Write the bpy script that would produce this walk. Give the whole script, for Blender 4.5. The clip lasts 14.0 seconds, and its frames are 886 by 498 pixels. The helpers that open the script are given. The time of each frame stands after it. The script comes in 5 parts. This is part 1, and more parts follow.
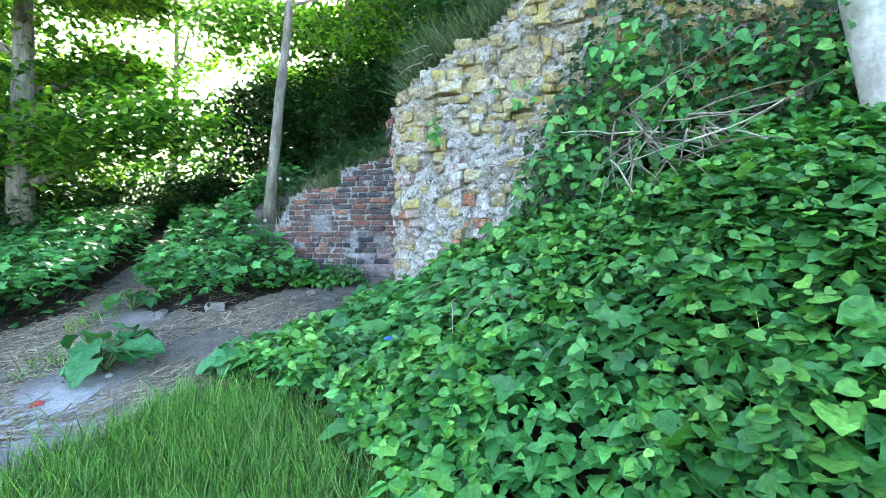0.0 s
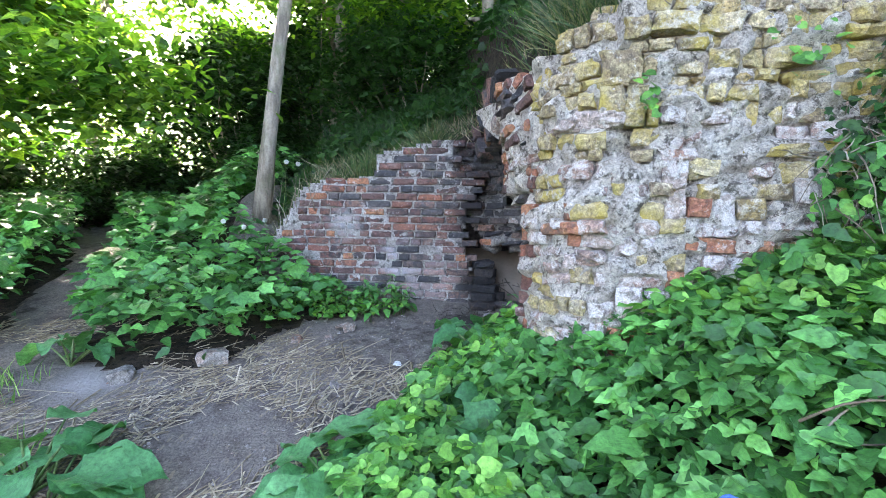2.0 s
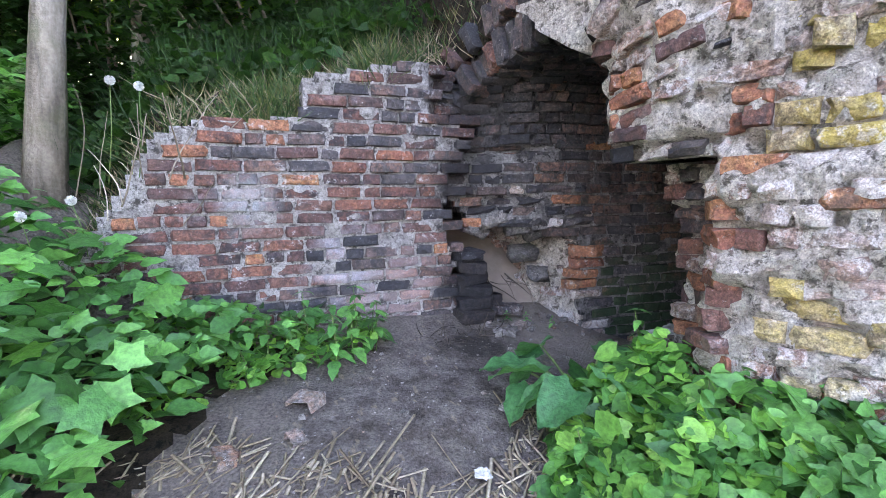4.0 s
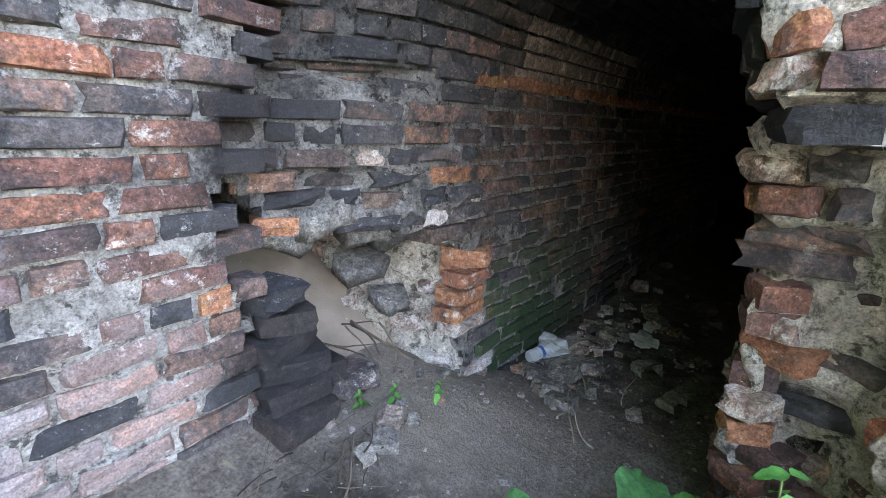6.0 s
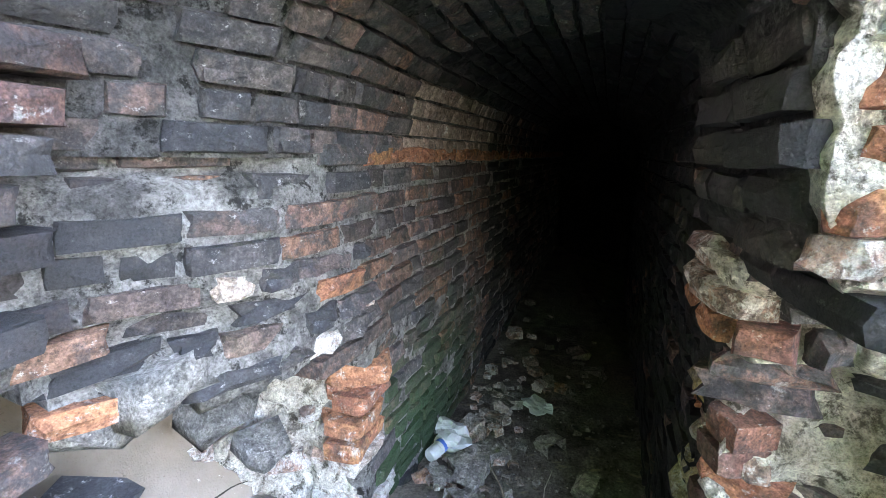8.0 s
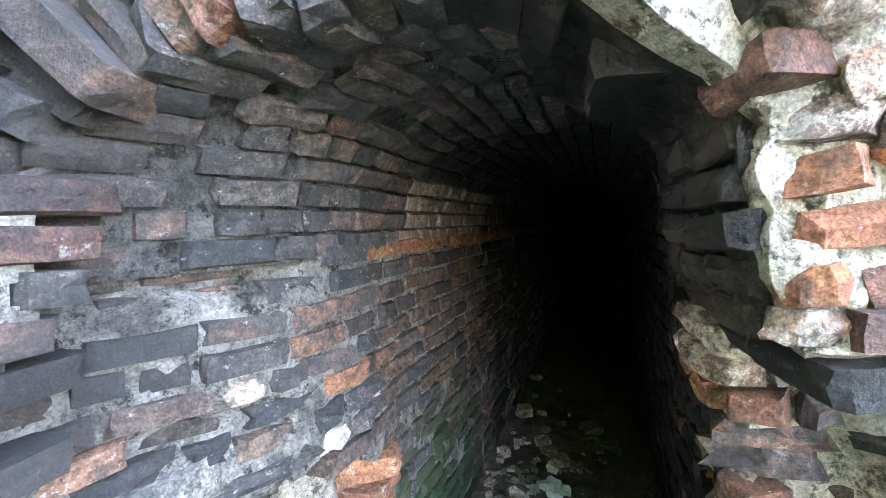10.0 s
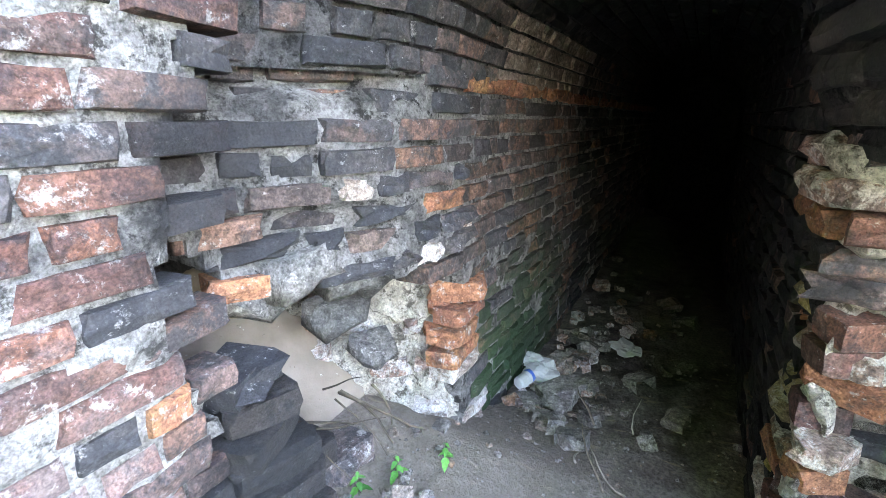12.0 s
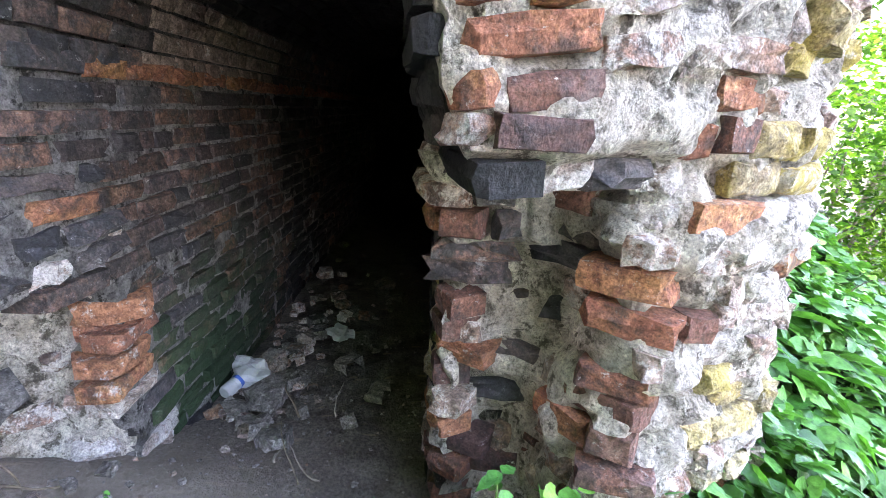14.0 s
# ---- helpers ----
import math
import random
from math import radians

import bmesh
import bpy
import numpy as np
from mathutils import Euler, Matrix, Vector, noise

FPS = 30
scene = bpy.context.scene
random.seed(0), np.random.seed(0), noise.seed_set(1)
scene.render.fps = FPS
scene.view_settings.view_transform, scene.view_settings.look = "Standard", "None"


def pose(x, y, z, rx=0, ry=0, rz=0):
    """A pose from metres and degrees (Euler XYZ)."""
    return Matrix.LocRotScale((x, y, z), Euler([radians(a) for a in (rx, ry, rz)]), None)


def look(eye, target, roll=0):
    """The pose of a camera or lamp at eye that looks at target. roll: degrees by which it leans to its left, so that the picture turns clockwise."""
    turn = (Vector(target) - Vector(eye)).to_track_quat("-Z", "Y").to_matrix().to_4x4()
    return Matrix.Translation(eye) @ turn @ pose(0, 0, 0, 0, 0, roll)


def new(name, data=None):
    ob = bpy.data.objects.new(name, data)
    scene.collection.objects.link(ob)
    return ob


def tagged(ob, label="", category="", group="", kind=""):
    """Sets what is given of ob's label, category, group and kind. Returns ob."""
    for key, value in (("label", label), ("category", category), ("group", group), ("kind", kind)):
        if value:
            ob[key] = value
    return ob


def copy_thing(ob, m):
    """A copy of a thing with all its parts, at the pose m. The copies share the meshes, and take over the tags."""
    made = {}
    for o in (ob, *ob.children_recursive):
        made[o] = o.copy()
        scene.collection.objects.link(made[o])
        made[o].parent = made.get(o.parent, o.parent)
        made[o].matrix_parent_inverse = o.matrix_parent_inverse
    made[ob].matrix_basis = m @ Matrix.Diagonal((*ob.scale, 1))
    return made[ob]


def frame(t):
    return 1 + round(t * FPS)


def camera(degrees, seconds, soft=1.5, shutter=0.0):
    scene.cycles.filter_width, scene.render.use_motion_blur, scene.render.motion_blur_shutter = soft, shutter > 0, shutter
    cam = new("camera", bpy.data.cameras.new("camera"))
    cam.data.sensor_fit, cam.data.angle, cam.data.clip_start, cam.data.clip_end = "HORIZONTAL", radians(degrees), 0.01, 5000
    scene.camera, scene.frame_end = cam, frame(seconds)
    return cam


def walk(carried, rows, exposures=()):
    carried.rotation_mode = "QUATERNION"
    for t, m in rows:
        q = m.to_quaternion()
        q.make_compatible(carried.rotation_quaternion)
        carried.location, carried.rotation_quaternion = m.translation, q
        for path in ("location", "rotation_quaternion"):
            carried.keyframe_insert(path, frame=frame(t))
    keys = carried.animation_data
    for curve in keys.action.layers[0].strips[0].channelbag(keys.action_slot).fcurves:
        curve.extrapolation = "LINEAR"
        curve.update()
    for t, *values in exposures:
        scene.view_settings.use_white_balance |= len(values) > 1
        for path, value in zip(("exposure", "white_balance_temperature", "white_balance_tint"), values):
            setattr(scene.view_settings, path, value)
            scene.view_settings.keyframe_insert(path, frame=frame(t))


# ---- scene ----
cam = camera(86.8, 14.0, soft=0.5)
PATH = [
    (0, (0.717, -0.389, 1.674), (0.59, 1.607, 1.626), -0.2),
    (0.5, (0.308, -0.031, 1.704), (0.213, 1.965, 1.642), 0.3),
    (1, (-0.04, 0.454, 1.744), (-0.044, 2.453, 1.668), 1.0),
    (1.5, (-0.419, 0.816, 1.805), (-0.363, 2.814, 1.74), 1.2),
    (2, (-0.771, 1.165, 1.843), (-0.602, 3.156, 1.766), 0.9),
    (2.2, (-0.887, 1.344, 1.817), (-0.652, 3.328, 1.724), 0.8),
    (4.3, (-1.719, 3.403, 1.877), (-0.594, 5.04, 1.642), -1.1),
    (4.5, (-1.672, 3.597, 1.855), (-0.449, 5.157, 1.587), -1.0),
    (5, (-1.506, 4.024, 1.958), (-0.057, 5.355, 1.601), -1.1),
    (5.5, (-1.327, 4.342, 2.014), (0.311, 5.408, 1.587), 0.2),
    (6, (-1.005, 4.674, 2.043), (0.728, 5.544, 1.552), 1.0),
    (6.5, (-0.803, 4.89, 2.082), (0.996, 5.589, 1.56), 2.5),
    (7, (-0.684, 4.936, 2.137), (1.18, 5.431, 1.608), 2.8),
    (7.5, (-0.649, 4.958, 2.212), (1.259, 5.28, 1.706), 2.3),
    (8, (-0.671, 4.994, 2.266), (1.271, 5.238, 1.853), 1.3),
    (8.5, (-0.687, 4.991, 2.293), (1.277, 5.203, 1.985), 0.9),
    (8.7, (-0.699, 4.987, 2.306), (1.274, 5.187, 2.047), 0.5),
    (10.8, (-0.762, 4.974, 2.311), (1.218, 5.247, 2.251), -3.5),
    (11, (-0.77, 5.0, 2.279), (1.197, 5.337, 2.156), -3.4),
    (11.5, (-0.815, 5.036, 2.191), (1.09, 5.564, 1.882), -2.7),
    (12, (-0.816, 5.022, 2.119), (1.03, 5.587, 1.596), -0.7),
    (12.5, (-0.782, 4.926, 2.09), (1.087, 5.236, 1.45), 1.8),
    (13, (-0.746, 4.78, 2.082), (1.123, 4.72, 1.373), 3.3),
    (13.5, (-0.743, 4.769, 2.121), (1.117, 4.481, 1.445), 3.4),
    (14, (-0.795, 4.756, 2.172), (1.07, 4.317, 1.597), 2.5),
]
EXPOSURES = [(0.0, 3.87, 6300, 9), (2.2, 3.95, 7000, 25), (4.5, 4.35, 7500, 33), (6.0, 5.0, 7800, 22), (7.0, 5.6, 7900, 22), (8.0, 6.05, 7500, 20), (8.5, 6.35, 7400, 20), (11.0, 6.1, 7400, 19), (12.5, 5.8, 7800, 20), (14.0, 5.27, 7500, 28)]
walk(cam, [(t, look(eye, target, roll)) for t, eye, target, roll in PATH], EXPOSURES)

# ---------------------------------------------------------------- light
world = bpy.data.worlds.new("sky")
scene.world = world
world.use_nodes = True
wn = world.node_tree.nodes
sky = wn.new("ShaderNodeTexSky")
sky.sky_type = "NISHITA"
sky.sun_disc = False
sky.sun_elevation = radians(27)
sky.sun_rotation = radians(-21)
sky.air_density, sky.dust_density, sky.ozone_density = 1.0, 2.5, 1.0
world.node_tree.links.new(sky.outputs[0], wn["Background"].inputs[0])
wn["Background"].inputs[1].default_value = 0.15
sun_data = bpy.data.lights.new("sun", "SUN")
sun_data.energy, sun_data.angle, sun_data.color = 2.2, radians(0.6), (1.0, 0.95, 0.86)
sun = new("sun", sun_data)
sun.matrix_world = look((-3, 8, 4.3), (0, 0, 0))


# ---------------------------------------------------------------- materials
class Mat:
    """A small builder of node materials."""

    def __init__(self, name):
        self.m = bpy.data.materials.new(name)
        self.m.use_nodes = True
        self.n = self.m.node_tree.nodes
        self.l = self.m.node_tree.links
        self.p = self.n["Principled BSDF"]
        self.out = self.n["Material Output"]
        self.geo = self.n.new("ShaderNodeNewGeometry")
        self.info = self.n.new("ShaderNodeObjectInfo")

    def put(self, value, socket):
        if isinstance(value, bpy.types.NodeSocket):
            self.l.new(value, socket)
        elif value is not None:
            socket.default_value = value

    def noise(self, scale, detail=4.0, rough=0.55, where=None, stretch=None):
        n = self.n.new("ShaderNodeTexNoise")
        n.inputs["Scale"].default_value, n.inputs["Detail"].default_value = scale, detail
        n.inputs["Roughness"].default_value = rough
        place = where or self.geo.outputs["Position"]
        if stretch:
            mp = self.n.new("ShaderNodeMapping")
            mp.inputs["Scale"].default_value = stretch
            self.l.new(place, mp.inputs[0])
            place = mp.outputs[0]
        self.l.new(place, n.inputs["Vector"])
        return n.outputs["Fac"]

    def cells(self, scale, warp=0.35, edge=True):
        """Warped cells: the distance to their edges, or their middles."""
        add = self.n.new("ShaderNodeVectorMath")
        add.operation = "MULTIPLY_ADD"
        nz = self.n.new("ShaderNodeTexNoise")
        nz.inputs["Scale"].default_value, nz.inputs["Detail"].default_value = scale * 0.9, 3
        self.l.new(self.geo.outputs["Position"], nz.inputs["Vector"])
        self.l.new(nz.outputs["Color"], add.inputs[0])
        add.inputs[1].default_value = (warp / scale * 4,) * 3
        self.l.new(self.geo.outputs["Position"], add.inputs[2])
        v = self.n.new("ShaderNodeTexVoronoi")
        v.feature = "DISTANCE_TO_EDGE" if edge else "F1"
        v.inputs["Scale"].default_value = scale
        self.l.new(add.outputs[0], v.inputs["Vector"])
        return v.outputs["Distance"]

    def ramp(self, fac, stops, smooth=False):
        r = self.n.new("ShaderNodeValToRGB")
        if smooth:
            r.color_ramp.interpolation = "EASE"
        e = r.color_ramp.elements
        while len(e) < len(stops):
            e.new(0.5)
        for k, (at, c) in enumerate(stops):
            e[k].position = at
            e[k].color = (c, c, c, 1) if isinstance(c, (int, float)) else (*c, 1)
        self.put(fac, r.inputs[0])
        return r.outputs[0]

    def mix(self, fac, a, b, mode="MIX"):
        x = self.n.new("ShaderNodeMix")
        x.data_type, x.blend_type = "RGBA", mode
        self.put(fac, x.inputs[0])
        for v, s in ((a, x.inputs[6]), (b, x.inputs[7])):
            self.put((*v, 1) if isinstance(v, tuple) else v, s)
        return x.outputs[2]

    def math(self, op, a, b=None):
        x = self.n.new("ShaderNodeMath")
        x.operation = op
        self.put(a, x.inputs[0])
        self.put(b, x.inputs[1])
        return x.outputs[0]

    def blots(self, base, patches):
        """Blots of colour with a frayed edge: where, how far they reach, their colour, how dense they are."""
        for at, reach, col, most in patches:
            d = self.n.new("ShaderNodeVectorMath")
            d.operation = "DISTANCE"
            self.l.new(self.geo.outputs["Position"], d.inputs[0])
            d.inputs[1].default_value = at
            edge = self.math("ADD", self.math("DIVIDE", d.outputs["Value"], 2 * reach), self.math("MULTIPLY", self.noise(9, 7, 0.75), 0.7))
            base = self.mix(self.ramp(edge, [(0.5, most), (0.62, most * 0.5), (0.82, 0.0)]), base, col)
        return base

    def bump(self, height, strength=0.5, distance=0.01, normal=None):
        b = self.n.new("ShaderNodeBump")
        b.inputs["Strength"].default_value, b.inputs["Distance"].default_value = strength, distance
        self.l.new(height, b.inputs["Height"])
        if normal:
            self.l.new(normal, b.inputs["Normal"])
        return b.outputs[0]

    def done(self, colour, rough=0.9, normal=None, spec=0.3):
        self.put((*colour, 1) if isinstance(colour, tuple) else colour, self.p.inputs["Base Color"])
        self.put(rough, self.p.inputs["Roughness"])
        self.p.inputs["Specular IOR Level"].default_value = spec
        if normal:
            self.l.new(normal, self.p.inputs["Normal"])
        return self.m


def masonry(name, tones, lime, limecol=(0.62, 0.6, 0.58), stain=(0.05, 0.045, 0.045), stained=0.35, extra=None, spec=0.25, relief=0.012, patches=()):
    """Old fired or quarried blocks: a tone of each block's own, lime smears, dark stains, pitted relief."""
    k = Mat(name)
    rnd = k.math("FRACT", k.math("ADD", k.info.outputs["Random"], k.geo.outputs["Random Per Island"]))
    base = k.mix(k.ramp(k.noise(13, 7, 0.75), [(0.46, 0.0), (0.56, 0.85)]), k.ramp(rnd, tones), k.ramp(k.math("FRACT", k.math("ADD", rnd, 0.37)), tones))
    fine = k.noise(55, 6, 0.65)
    mid = k.noise(14, 5, 0.6)
    wide = k.noise(2.3, 3)
    base = k.mix(0.9, base, k.ramp(fine, [(0.3, 0.3), (0.52, 1.0), (0.72, 1.7)]), "MULTIPLY")
    base = k.mix(k.ramp(k.noise(24, 8, 0.75), [(0.36, 0.85), (0.43, 0.0)]), base, k.mix(0.75, base, stain))
    base = k.mix(k.ramp(k.noise(31, 9, 0.8, stretch=(1, 1, 1.6)), [(0.6, 0.0), (0.66, 0.7)]), base, limecol)
    base = k.mix(k.ramp(k.math("ADD", mid, k.math("MULTIPLY", wide, 0.5)), [(0.78, 0.0), (0.95, stained)]), base, stain)
    if extra:
        col, scale, low, high = extra
        base = k.mix(k.ramp(k.math("ADD", k.noise(scale, 5, 0.65), k.math("MULTIPLY", fine, 0.15)), [(low, 0.0), (high, 0.85)]), base, col)
    smear = k.math("ADD", k.noise(17, 9, 0.78), k.math("MULTIPLY", k.noise(2.2, 3), 0.45))
    base = k.mix(k.ramp(smear, [(lime, 0.0), (lime + 0.07, 0.7)]), base, k.mix(mid, limecol, tuple(0.7 * c for c in limecol)))
    base = k.blots(base, patches)
    crack = k.cells(21)
    worn = k.ramp(k.noise(5.5, 3), [(0.52, 0.0), (0.64, 0.35)])
    base = k.mix(k.math("MULTIPLY", k.ramp(crack, [(0.0, 0.9), (0.05, 0.0)]), worn), base, k.mix(0.8, base, (0.012, 0.011, 0.011)))
    base = k.mix(0.75, base, k.ramp(k.noise(170, 4, 0.7), [(0.32, 0.35), (0.5, 1.0), (0.68, 1.55)]), "MULTIPLY")
    h = k.math("ADD", k.math("MULTIPLY", k.noise(38, 8, 0.7), 0.7), k.math("MULTIPLY", mid, 1.1))
    h = k.math("ADD", h, k.math("MULTIPLY", k.math("MULTIPLY", k.ramp(crack, [(0.0, 0.0), (0.12, 1.0)]), worn), 0.3))
    return k.done(base, k.ramp(fine, [(0.3, 0.7), (0.7, 0.95)]), k.bump(h, 1.0, relief * 1.8), spec)


# Near-black blots on the end of the wing wall, at three heights
DARK_BLOTS = [((0.02, 5.75, 2.0), 0.5, (0.02, 0.02, 0.023), 0.9), ((-0.02, 5.75, 1.32), 0.3, (0.014, 0.014, 0.016), 0.97), ((-0.05, 5.75, 2.6), 0.4, (0.025, 0.025, 0.028), 0.8)]
M_BRICK = masonry("old_red_brick", [(0.0, (0.045, 0.04, 0.042)), (0.22, (0.11, 0.06, 0.055)), (0.45, (0.19, 0.085, 0.066)), (0.62, (0.065, 0.052, 0.054)),
                                    (0.8, (0.27, 0.115, 0.075)), (1.0, (0.13, 0.09, 0.082))], 0.84, stain=(0.035, 0.033, 0.036), stained=0.75, extra=((0.3, 0.27, 0.28), 1.9, 0.7, 0.9),
                  patches=[((-0.8, 5.86, 1.5), 0.34, (0.42, 0.45, 0.5), 0.55), ((-0.5, 5.82, 1.22), 0.6, (0.42, 0.35, 0.34), 0.42), ((-1.35, 5.9, 1.9), 0.22, (0.4, 0.44, 0.46), 0.5)] + DARK_BLOTS)
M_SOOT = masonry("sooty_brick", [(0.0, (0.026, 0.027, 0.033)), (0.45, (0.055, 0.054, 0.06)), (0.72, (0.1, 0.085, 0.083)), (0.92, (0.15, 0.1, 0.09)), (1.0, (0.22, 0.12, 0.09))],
                 0.84, limecol=(0.5, 0.48, 0.47), stain=(0.02, 0.021, 0.025), stained=0.5, spec=0.45, patches=DARK_BLOTS)
M_TUNNEL = masonry("tunnel_brick", [(0.0, (0.03, 0.03, 0.036)), (0.3, (0.08, 0.06, 0.056)), (0.5, (0.06, 0.054, 0.055)), (0.75, (0.15, 0.1, 0.085)), (0.93, (0.23, 0.12, 0.08)),
                                   (1.0, (0.16, 0.125, 0.115))], 0.86, limecol=(0.46, 0.44, 0.42), stain=(0.02, 0.022, 0.022), stained=0.85, extra=((0.035, 0.06, 0.03), 2.6, 0.66, 0.8),
                   patches=[((1.0, 5.4, 0.95), 0.75, (0.03, 0.065, 0.03), 0.9), ((1.5, 5.25, 0.95), 0.9, (0.02, 0.045, 0.022), 0.85)])
M_ORANGE = masonry("orange_brick", [(0.0, (0.25, 0.1, 0.07)), (0.5, (0.34, 0.15, 0.09)), (0.8, (0.4, 0.2, 0.1)), (1.0, (0.22, 0.085, 0.065))], 0.82, stained=0.7)
M_PALE = masonry("pale_vault_brick", [(0.0, (0.2, 0.14, 0.12)), (0.5, (0.32, 0.25, 0.22)), (1.0, (0.26, 0.2, 0.18))], 0.78, stained=0.5)
M_STONE = masonry("pale_rubble_stone", [(0.0, (0.3, 0.23, 0.13)), (0.25, (0.5, 0.42, 0.26)), (0.5, (0.25, 0.19, 0.13)), (0.7, (0.48, 0.38, 0.17)), (0.85, (0.54, 0.47, 0.34)), (1.0, (0.4, 0.28, 0.11))],
                  0.78, limecol=(0.72, 0.68, 0.61), stain=(0.1, 0.085, 0.07), stained=0.6, extra=((0.46, 0.36, 0.08), 3.4, 0.53, 0.7), relief=0.02)
M_LIMED = masonry("limewashed_rubble", [(0.0, (0.46, 0.4, 0.36)), (0.2, (0.34, 0.21, 0.17)), (0.4, (0.5, 0.43, 0.39)), (0.55, (0.16, 0.13, 0.125)), (0.75, (0.42, 0.33, 0.28)), (1.0, (0.37, 0.2, 0.145))],
                  0.7, limecol=(0.8, 0.77, 0.74), stain=(0.06, 0.055, 0.055), stained=0.75, extra=((0.2, 0.19, 0.13), 2.0, 0.72, 0.85), relief=0.022)
M_RUBBLE = masonry("grey_rubble", [(0.0, (0.08, 0.08, 0.085)), (0.5, (0.17, 0.165, 0.16)), (1.0, (0.25, 0.235, 0.22))], 0.8, limecol=(0.6, 0.58, 0.56), stain=(0.05, 0.05, 0.052), stained=0.7, relief=0.022)


def mortar(name, colour, dark, relief=0.02, cracked=0.25, patches=()):
    k = Mat(name)
    mid, fine = k.noise(9, 6, 0.65), k.noise(60, 6, 0.7)
    base = k.mix(k.ramp(mid, [(0.35, 0.0), (0.65, 1.0)]), dark, colour)
    base = k.mix(0.9, base, k.ramp(fine, [(0.3, 0.35), (0.5, 1.0), (0.7, 1.35)]), "MULTIPLY")
    base = k.mix(k.ramp(k.noise(19, 8, 0.75), [(0.4, 0.95), (0.47, 0.0)]), base, tuple(0.3 * c for c in dark))
    crack = k.cells(26)
    worn = k.ramp(k.noise(6.5, 3), [(0.48, 0.0), (0.6, cracked)])
    base = k.mix(k.math("MULTIPLY", k.ramp(crack, [(0.0, 0.9), (0.06, 0.0)]), worn), base, tuple(0.25 * c for c in dark))
    base = k.mix(0.7, base, k.ramp(k.noise(170, 4, 0.7), [(0.32, 0.4), (0.5, 1.0), (0.68, 1.4)]), "MULTIPLY")
    base = k.blots(base, patches)
    mid = k.math("ADD", mid, k.math("MULTIPLY", k.math("MULTIPLY", k.ramp(crack, [(0.0, 0.0), (0.15, 1.0)]), worn), 0.35))
    return k.done(base, 0.95, k.bump(k.math("ADD", fine, k.math("MULTIPLY", mid, 1.5)), 1.0, relief * 1.5), 0.2)


M_MORTAR = mortar("grey_lime_mortar", (0.47, 0.45, 0.43), (0.24, 0.225, 0.215), patches=DARK_BLOTS)
M_MORTAR_PALE = mortar("white_lime_mortar", (0.8, 0.755, 0.69), (0.44, 0.385, 0.325), 0.035)
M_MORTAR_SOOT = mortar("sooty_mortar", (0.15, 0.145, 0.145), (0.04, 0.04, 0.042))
M_MORTAR_JOINT = mortar("smoked_lime_joint", (0.32, 0.305, 0.295), (0.075, 0.073, 0.073))


def sand():
    """Fine damp sand, smooth, with a few crumbs."""
    k = Mat("spilled_sand")
    base = k.mix(k.ramp(k.noise(4, 5, 0.6), [(0.35, 0.0), (0.65, 1.0)]), (0.19, 0.155, 0.125), (0.29, 0.24, 0.2))
    base = k.mix(k.ramp(k.noise(48, 4, 0.7), [(0.66, 0.0), (0.72, 0.8)]), base, (0.12, 0.1, 0.085))
    base = k.mix(k.ramp(k.noise(33, 4, 0.7), [(0.68, 0.0), (0.73, 0.8)]), base, (0.6, 0.57, 0.53))
    return k.done(base, 0.95, k.bump(k.math("ADD", k.noise(160, 4), k.math("MULTIPLY", k.noise(12, 4), 2.0)), 0.7, 0.006), 0.15)


M_SAND = sand()


def soil():
    k = Mat("trodden_soil")
    fine, mid, wide = k.noise(70, 8, 0.7), k.noise(9, 6, 0.6), k.noise(1.1, 4)
    base = k.mix(k.ramp(mid, [(0.35, 0.0), (0.65, 1.0)]), (0.075, 0.063, 0.055), (0.215, 0.19, 0.17))
    base = k.mix(k.ramp(wide, [(0.45, 0.0), (0.62, 0.8)]), base, (0.2, 0.17, 0.145))
    base = k.mix(0.9, base, k.ramp(fine, [(0.3, 0.3), (0.7, 1.5)]), "MULTIPLY")
    chips = k.noise(26, 3, 0.5, stretch=(1, 0.35, 1))
    base = k.mix(k.ramp(chips, [(0.64, 0.0), (0.7, 0.6)]), base, (0.3, 0.24, 0.17))
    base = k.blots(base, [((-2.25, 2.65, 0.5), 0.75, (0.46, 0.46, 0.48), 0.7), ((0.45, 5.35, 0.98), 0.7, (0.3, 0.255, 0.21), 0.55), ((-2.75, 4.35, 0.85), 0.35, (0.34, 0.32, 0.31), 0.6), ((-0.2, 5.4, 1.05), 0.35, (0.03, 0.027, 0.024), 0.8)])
    return k.done(base, 0.95, k.bump(k.math("ADD", fine, k.math("MULTIPLY", mid, 2.0)), 0.9, 0.025), 0.15)


